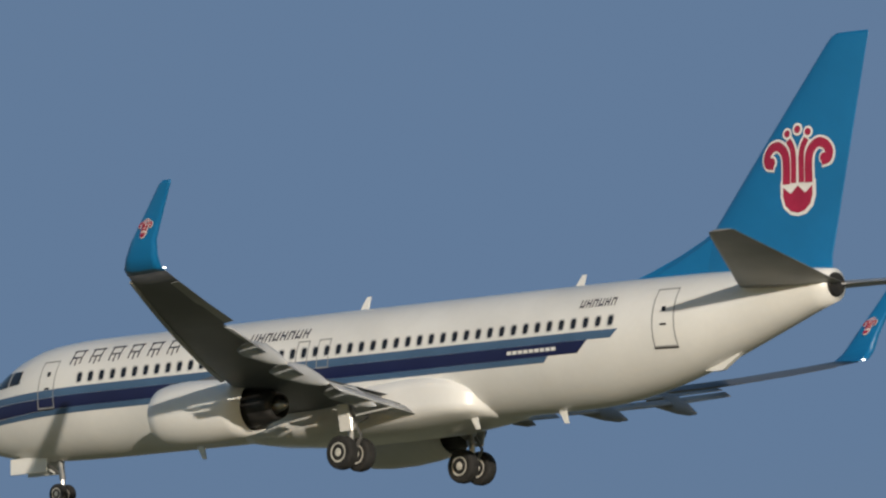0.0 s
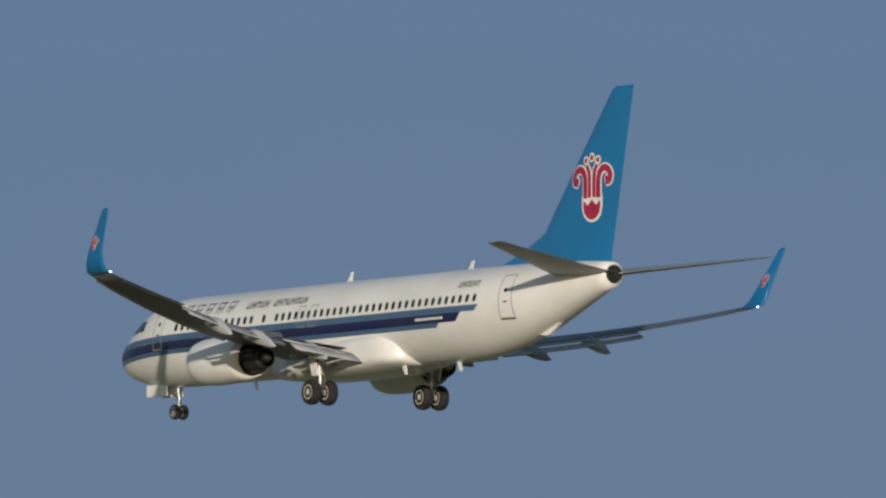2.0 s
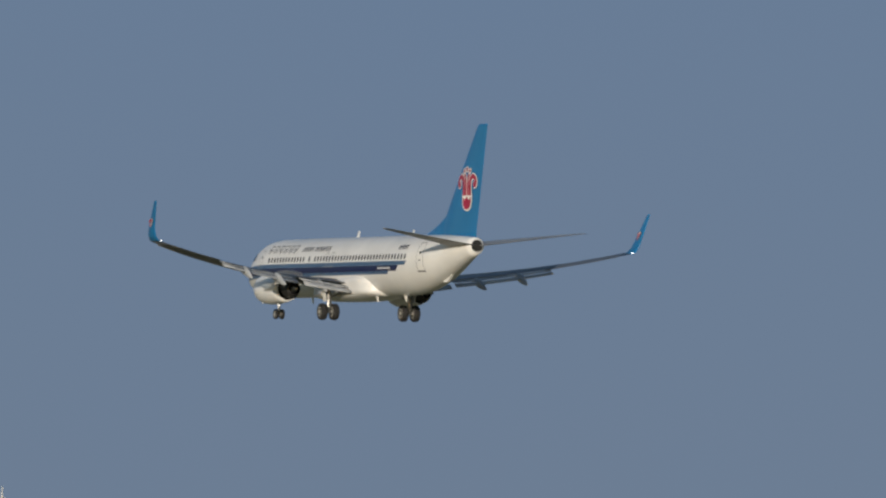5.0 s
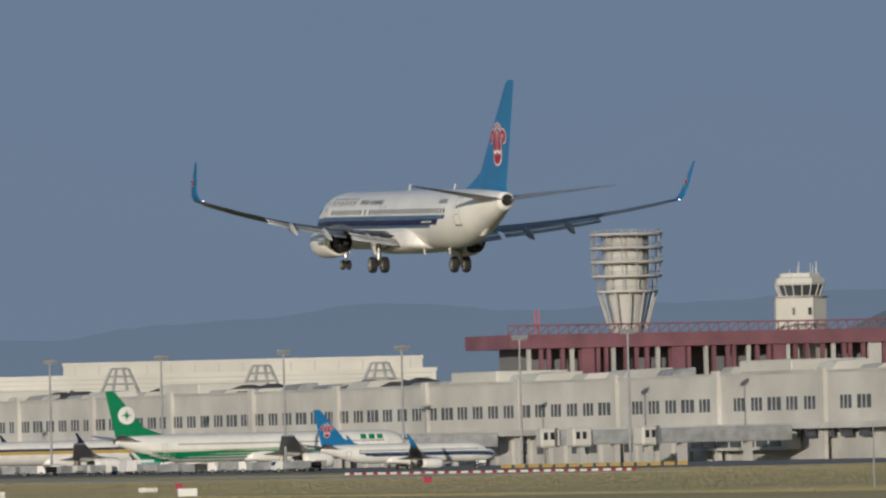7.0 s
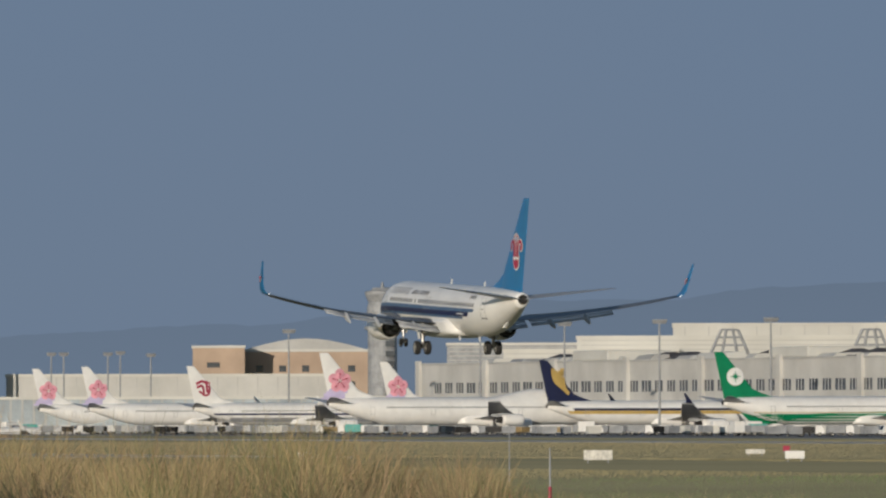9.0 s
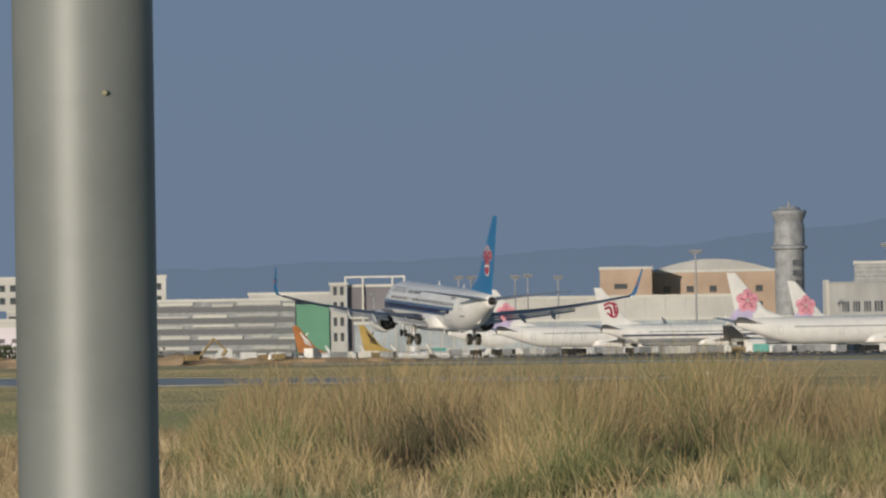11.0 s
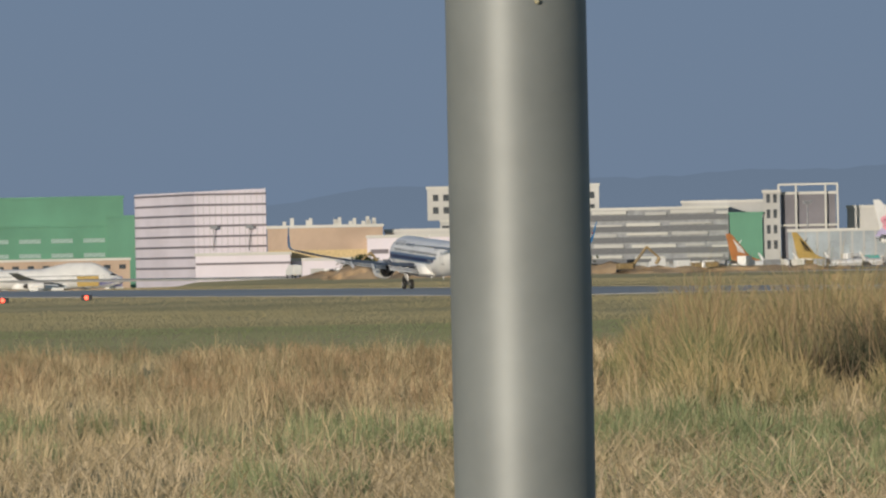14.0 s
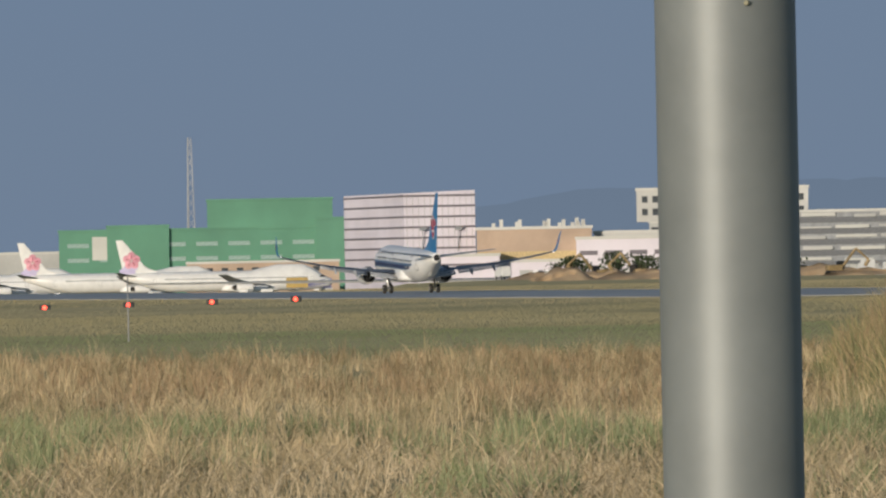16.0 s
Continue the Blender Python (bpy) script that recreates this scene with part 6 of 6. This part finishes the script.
def digger(u, d, turn):
    p = spot(u, d)
    ob = thing("digger", Matrix.Translation((p.x, p.y, bank(p.x, p.y))) @ pose(0, 0, 0, 0, 0, turn), "yellow tracked digger with its arm raised", "digger", "diggers")
    for y in (-1.1, 1.1):
        bm = bmesh.new()
        prism(bm, [(-2.0, 0.1), (-2.2, 0.5), (-1.9, 0.95), (1.9, 0.95), (2.2, 0.5), (2.0, 0.1)], y - 0.3, y + 0.3)
        part("track", bm, DARK, ob)
    bm = bmesh.new()
    box(bm, -2.2, 1.0, -1.2, 1.2, 1.0, 2.2, None, 0.15)
    part("body", bm, YELLOW, ob)
    bm = bmesh.new()
    box(bm, 0.2, 1.7, 0.1, 1.2, 1.1, 3.0, None, 0.12)
    part("cab", bm, GLASS, ob)
    for a, c, r in (((1.2, -0.3, 1.8), (4.2, -0.3, 5.6), 0.32), ((4.2, -0.3, 5.6), (7.0, -0.3, 3.2), 0.26), ((7.0, -0.3, 3.2), (6.2, -0.3, 1.9), 0.45)):
        bm = bmesh.new()
        rod(bm, a, c, r, r * 0.8, 6)
        part("arm", bm, YELLOW, ob)


for u, d, a in ((1480, 2330, 20), (1130, 2320, 160), (1200, 2330, 30), (1060, 2360, 200)):
    digger(u, d, a)
LEAF = material("dark dusty leaves", (0.055, 0.075, 0.03), 0.9, var=0.25, scale=0.5, fine=3, spread=0.4)
BARK = material("grey-brown bark", (0.12, 0.09, 0.06), 0.9, var=0.2, scale=2, fine=10)


def shrub(p, size):
    ob = thing("shrub", Matrix.Translation(p), "dusty dark green shrub by the earthworks", "shrub", "shrubs")
    bm = bmesh.new()
    for i in range(5):
        a = 1.257 * i
        rod(bm, (0, 0, -0.2), (0.35 * size * math.cos(a), 0.35 * size * math.sin(a), 0.7 * size), 0.06 * size, 0.02 * size, 5)
    part("trunk", bm, BARK, ob)
    bm = bmesh.new()
    for i in range(260):
        q = Vector((random.gauss(0, 0.36), random.gauss(0, 0.36), random.uniform(0.1, 1.0) ** 0.8)) * size
        q.x *= 1.15 - 0.5 * (q.z / size)
        s_ = 0.13 * size
        t1, t2 = Vector((random.gauss(0, 1), random.gauss(0, 1), random.gauss(0, 1))).normalized() * s_, Vector((random.gauss(0, 1), random.gauss(0, 1), random.gauss(0, 1))).normalized() * s_
        bm.faces.new([bm.verts.new(v) for v in (q, q + t1, q + t1 * 0.6 + t2, q + t2)])
    part("crown", bm, LEAF, ob)


for u, d, sz in ((1010, 2560, 5), (1030, 2580, 4.2), (1085, 2540, 5.6), (1130, 2560, 5.2), (1150, 2500, 4.5), (1215, 2540, 5), (1240, 2580, 5.2), (985, 2520, 3.6), (1330, 2600, 5), (1400, 2600, 4.6)):
    p = spot(u, d)
    shrub(Vector((p.x, p.y, bank(p.x, p.y))), sz)


# a raised cargo loader at the freighter's nose
p = spot(525, 3440)
loader = thing("cargo_loader", Matrix.Translation((p.x, p.y, bank(p.x, p.y))) @ pose(0, 0, 0, 0, 0, 6), "ochre cargo loader raised at the freighter's nose", "cargo loader")
bm = bmesh.new()
box(bm, -3.4, 3.4, -1.6, 1.6, 3.4, 6.6, None, 0.15)
part("raised_box", bm, GOLD, loader, "ochre raised cargo box")
bm = bmesh.new()
box(bm, -4.2, 4.2, -1.4, 1.4, 0.6, 1.4, None, 0.1)
part("chassis", bm, GREYKIT, loader)
for x in (-2.8, 2.8):
    for y in (-1.2, 1.2):
        bm = bmesh.new()
        rod(bm, (x, y, 1.3), (-x * 0.7, y, 3.5), 0.16)
        part("scissor_arm", bm, METAL, loader)
        wheel(loader, (x, y, 0.55), 0.55, 0.4)


# ---- the post before the camera ----
GALV = material("weathered galvanised steel", (0.225, 0.24, 0.235), 0.52, 0.2, var=0.06, scale=6, fine=60)
p = spot(1291, 11.5)
post = thing("fence_post", Matrix.Translation((p.x, p.y, 0)), "thick grey galvanised steel fence post", "post")
bm = bmesh.new()
tube(bm, [((0, 0, z), 0.0737) for z in (bank(p.x, p.y) - 0.1, 3.0, 4.0, 4.5, 6.2)], (0, 0, 1), 64)
part("tube", bm, GALV, post, smooth=True)
bm = bmesh.new()
zb = height(15, 11.4)
tube(bm, [((0.026, -0.067, zb), 0.003), ((0.026, -0.0735, zb), 0.0028), ((0.026, -0.0745, zb), 0.0015)], (0, 1, 0), 10)
part("bolt", bm, material("yellowed zinc", (0.33, 0.30, 0.19), 0.6), post, "small yellowed bolt head")

# ---- grass ----
def straw(name, dry, green, spread):
    """Blades that vary one by one between two shades."""
    m = bpy.data.materials.new(name)
    m.use_nodes = True
    n, l = m.node_tree.nodes, m.node_tree.links
    geo, mix, p, ns, tc, ad = n.new("ShaderNodeNewGeometry"), n.new("ShaderNodeMix"), n["Principled BSDF"], n.new("ShaderNodeTexNoise"), n.new("ShaderNodeTexCoord"), n.new("ShaderNodeMath")
    mix.data_type = 'RGBA'
    mix.inputs["A"].default_value, mix.inputs["B"].default_value = (*dry, 1), (*green, 1)
    ns.inputs["Scale"].default_value = 0.3
    ns.inputs["Detail"].default_value = 4
    l.new(tc.outputs["Object"], ns.inputs["Vector"])
    mr = n.new("ShaderNodeMapRange")
    mr.inputs["From Min"].default_value, mr.inputs["From Max"].default_value = 0.40, 0.66
    mr.inputs["To Min"].default_value, mr.inputs["To Max"].default_value = -0.3, 0.95
    l.new(ns.outputs["Fac"], mr.inputs["Value"])
    ad.operation = 'MULTIPLY_ADD'
    ad.inputs[1].default_value = spread
    l.new(geo.outputs["Random Per Island"], ad.inputs[0])
    l.new(mr.outputs[0], ad.inputs[2])
    ad.use_clamp = True
    l.new(ad.outputs[0], mix.inputs["Factor"])
    l.new(mix.outputs["Result"], p.inputs["Base Color"])
    p.inputs["Roughness"].default_value = 0.7
    p.inputs["Subsurface Weight"].default_value = 0.0
    return m


DRY = straw("dry straw blades", (0.56, 0.43, 0.255), (0.21, 0.185, 0.095), 0.55)
STRAW = straw("pale bleached straw", (0.60, 0.47, 0.30), (0.27, 0.215, 0.12), 1.0)
TALL = straw("tall tawny grass blades", (0.46, 0.345, 0.175), (0.125, 0.145, 0.055), 0.7)
GREEN_BLADE = straw("fresh green blades", (0.28, 0.30, 0.15), (0.12, 0.155, 0.065), 0.7)
RUST = straw("rusty seed heads", (0.38, 0.26, 0.145), (0.19, 0.145, 0.075), 0.7)


def blades(name, mat, count, place, label, seed, tuft=1, pieces=3):
    """Bent blades, as one body. place(rng) gives a tuft's foot, length, lean and blade width."""
    rng = np.random.default_rng(seed)
    verts, faces = [], []
    for _ in range(count):
        got = place(rng)
        if got is None:
            continue
        (x0, y0, z), size, loose, width = got
        wind = rng.uniform(0, 6.2832)
        for _ in range(tuft):
            a = wind + rng.normal(0, 1.3) if tuft > 1 else rng.uniform(0, 6.2832)
            ln = size * rng.uniform(0.55, 1.1) if tuft > 1 else size
            lean = loose * rng.uniform(0.3, 1.5) if tuft > 1 else loose
            wd = width * rng.uniform(0.7, 1.3)
            dx, dy = math.cos(a), math.sin(a)
            r = 0.22 * size * math.sqrt(rng.random()) if tuft > 1 else 0.0
            b0 = rng.uniform(0, 6.2832)
            x, y = x0 + r * math.cos(b0), y0 + r * math.sin(b0)
            f = rng.uniform(-0.9, 0.9)
            wx, wy = math.cos(f) * wd / 2, math.sin(f) * wd / 2
            i = len(verts)
            h, o = -0.03, 0.0
            for j in range(pieces):
                q = 1.0 - 0.12 * j
                verts += [(x + o * dx - wx * q, y + o * dy - wy * q, z + h), (x + o * dx + wx * q, y + o * dy + wy * q, z + h)]
                bend = min(lean * (j + 0.5) / pieces * 1.35, 2.2) if pieces > 1 else lean * 0.6
                h, o = max(h + ln / pieces * math.cos(bend), 0.02), o + ln / pieces * math.sin(bend)
            verts.append((x + o * dx, y + o * dy, z + h))
            for j in range(pieces - 1):
                k = i + 2 * j
                faces.append((k, k + 1, k + 3, k + 2))
            k = i + 2 * (pieces - 1)
            faces.append((k, k + 1, k + 2))
    me = bpy.data.meshes.new(name)
    me.from_pydata(verts, [], faces)
    me.materials.append(mat)
    return tagged(new(name, me), label, "grass", kind="stuff")


def tall_edge(u):
    """How tall the uncut grass stands at bearing u."""
    if u < 1400 or u > 3050:
        return 0.0
    a = min(1, (u - 1400) / 200) * min(1, (3050 - u) / 500)
    return a * (1.0 + 0.40 * noise.noise((u / 110, 7, 0)) + 0.30 * noise.noise((u / 34, 9, 0)))


def mown(rng):
    u = rng.uniform(-250, 3300)
    d = 70 + 150 * rng.random() ** 1.4
    p = spot(u, d)
    clump = noise.noise((p.x * 0.55, p.y * 0.10, 0)) + 0.6 * noise.noise((p.x * 1.7, p.y * 0.3, 4))
    if clump < -0.25 and rng.random() < 0.7:
        return None
    k = 0.5 + 0.9 * max(0, clump + 0.25)
    cut = 0.45 if d < 94 + 14 * noise.noise((p.x * 0.35, 1, 0)) else 1.0
    return (p.x, p.y, bank(p.x, p.y)), rng.uniform(0.16, 0.48) * k * cut * (1 + 0.002 * d), rng.uniform(0.5, 2.3) / cut, rng.uniform(0.005, 0.012)


def green_tufts(rng):
    u = rng.uniform(-250, 2600)
    d = rng.uniform(80, 120)
    p = spot(u, d)
    if noise.noise((p.x * 0.30, p.y * 0.07, 11)) + 0.4 * noise.noise((p.x * 1.1, p.y * 0.3, 8)) < 0.03:
        return None
    return (p.x, p.y, bank(p.x, p.y) + 0.04), rng.uniform(0.22, 0.50), rng.uniform(0.2, 1.0), rng.uniform(0.006, 0.012)


def russet(rng):
    u = rng.uniform(-250, 2000)
    d = rng.uniform(135, 222)
    p = spot(u, d)
    if noise.noise((p.x * 0.35, p.y * 0.06, 31)) < -0.05:
        return None
    return (p.x, p.y, bank(p.x, p.y)), rng.uniform(0.25, 0.6), rng.uniform(0.5, 1.6), rng.uniform(0.007, 0.014)


def cut_stems(rng):
    u = rng.uniform(-250, 2700)
    d = 72 + 78 * rng.random() ** 1.5
    p = spot(u, d)
    if (d > 100 and rng.random() < 0.35) or noise.noise((p.x * 0.5, p.y * 0.13, 17)) < -0.22 + 0.3 * rng.random() - 0.15:
        return None
    return (p.x, p.y, bank(p.x, p.y) + 0.03), rng.uniform(0.2, 0.75) * (1 if d < 100 else 0.8), rng.uniform(0.9, 1.9), rng.uniform(0.005, 0.011)


def uncut(rng):
    u = rng.uniform(1400, 3050)
    t = tall_edge(u)
    d = rng.uniform(126, 188)
    p = spot(u, d)
    patch = 0.85 + 0.8 * noise.noise((p.x * 0.6, p.y * 0.12, 2))
    if rng.random() > t + 0.15 or patch < 0.45:
        return None
    return (p.x, p.y, bank(p.x, p.y)), rng.uniform(0.8, 1.9) * t * patch * (0.45 + 0.55 * min(1, (d - 126) / 30)), rng.uniform(0.3, 1.7), rng.uniform(0.008, 0.016)


def heads(rng):
    u = rng.uniform(1480, 2950)
    t = tall_edge(u)
    d = rng.uniform(140, 185)
    p = spot(u, d)
    return (p.x, p.y, bank(p.x, p.y) + 0.2), rng.uniform(0.9, 1.8) * t, rng.uniform(0.1, 1.2), rng.uniform(0.006, 0.012)


def stalks(rng):
    u = rng.uniform(-250, 1700)
    d = rng.uniform(95, 205)
    p = spot(u, d)
    if noise.noise((p.x * 0.4, p.y * 0.1, 5)) < 0.05:
        return None
    return (p.x, p.y, bank(p.x, p.y)), rng.uniform(0.35, 0.72), rng.uniform(0.05, 0.5), rng.uniform(0.007, 0.014)


def field(near, far):
    def lay(rng):
        u = rng.uniform(-200, 5200)
        d = math.sqrt(rng.uniform(near * near, far * far))
        p = spot(u, d)
        h = radians(HEADING)
        if abs(p.x * math.cos(h) + p.y * math.sin(h) - RUNWAY_SIDE) < 31:
            return None
        return (p.x, p.y, bank(p.x, p.y)), rng.uniform(0.08, 0.15), rng.uniform(0.0, 0.5), rng.uniform(0.7, 1.3) * 0.00006 * d
    return lay


blades("mown_grass", DRY, 12500, mown, "dry straw-coloured grass with greener tufts", 1, 14)
blades("green_tufts", GREEN_BLADE, 2600, green_tufts, "fresh green tufts in the dry grass", 9, 22)
blades("russet_grass", RUST, 3200, russet, "russet brown dead grass among the straw", 12, 12)
blades("cut_stems", STRAW, 27000, cut_stems, "flattened dry stems lying on the bank", 2)
blades("tall_grass", TALL, 5200, uncut, "tall tawny uncut grass", 3, 22)


def scrub(rng):
    u = rng.uniform(1560, 2700)
    d = rng.uniform(140, 178)
    p = spot(u, d)
    if noise.noise((p.x * 0.55, p.y * 0.10, 21)) < 0.16:
        return None
    return (p.x, p.y, bank(p.x, p.y)), rng.uniform(0.7, 1.45) * tall_edge(u), rng.uniform(0.5, 1.4), rng.uniform(0.008, 0.016)


DUSK = straw("dark brown-green scrub blades", (0.15, 0.105, 0.06), (0.06, 0.07, 0.03), 0.6)
blades("dark_scrub", DUSK, 2600, scrub, "darker brown scrub among the tall grass", 10, 18)
blades("grass_heads", RUST, 5000, heads, "rusty seed heads above the tall grass", 4)
blades("straw_stalks", DRY, 2200, stalks, "pale upright straw stalks", 5)
FIELD_TAN = straw("short tan field grass", (0.31, 0.26, 0.14), (0.235, 0.21, 0.105), 0.8)
FIELD_GREEN = straw("short green field grass", (0.165, 0.195, 0.082), (0.125, 0.16, 0.062), 0.8)
FIELD_OLIVE = straw("short olive field grass", (0.34, 0.275, 0.155), (0.265, 0.23, 0.12), 0.9)
blades("field_grass_green", FIELD_GREEN, 130000, field(420, 690), "short green airfield grass", 6, 1, 1)
blades("field_grass_tan", FIELD_TAN, 150000, field(690, 960), "short tan airfield grass", 7, 1, 1)
blades("field_grass_olive", FIELD_OLIVE, 210000, field(960, 1900), "short olive airfield grass beside the runway", 8, 1, 1)


def motions():
    walk(jet, [(t, pose(x, y, z, bank_, -pitch, 90 + head)) for t, x, y, z, pitch, bank_, head in FLIGHT])


motions()
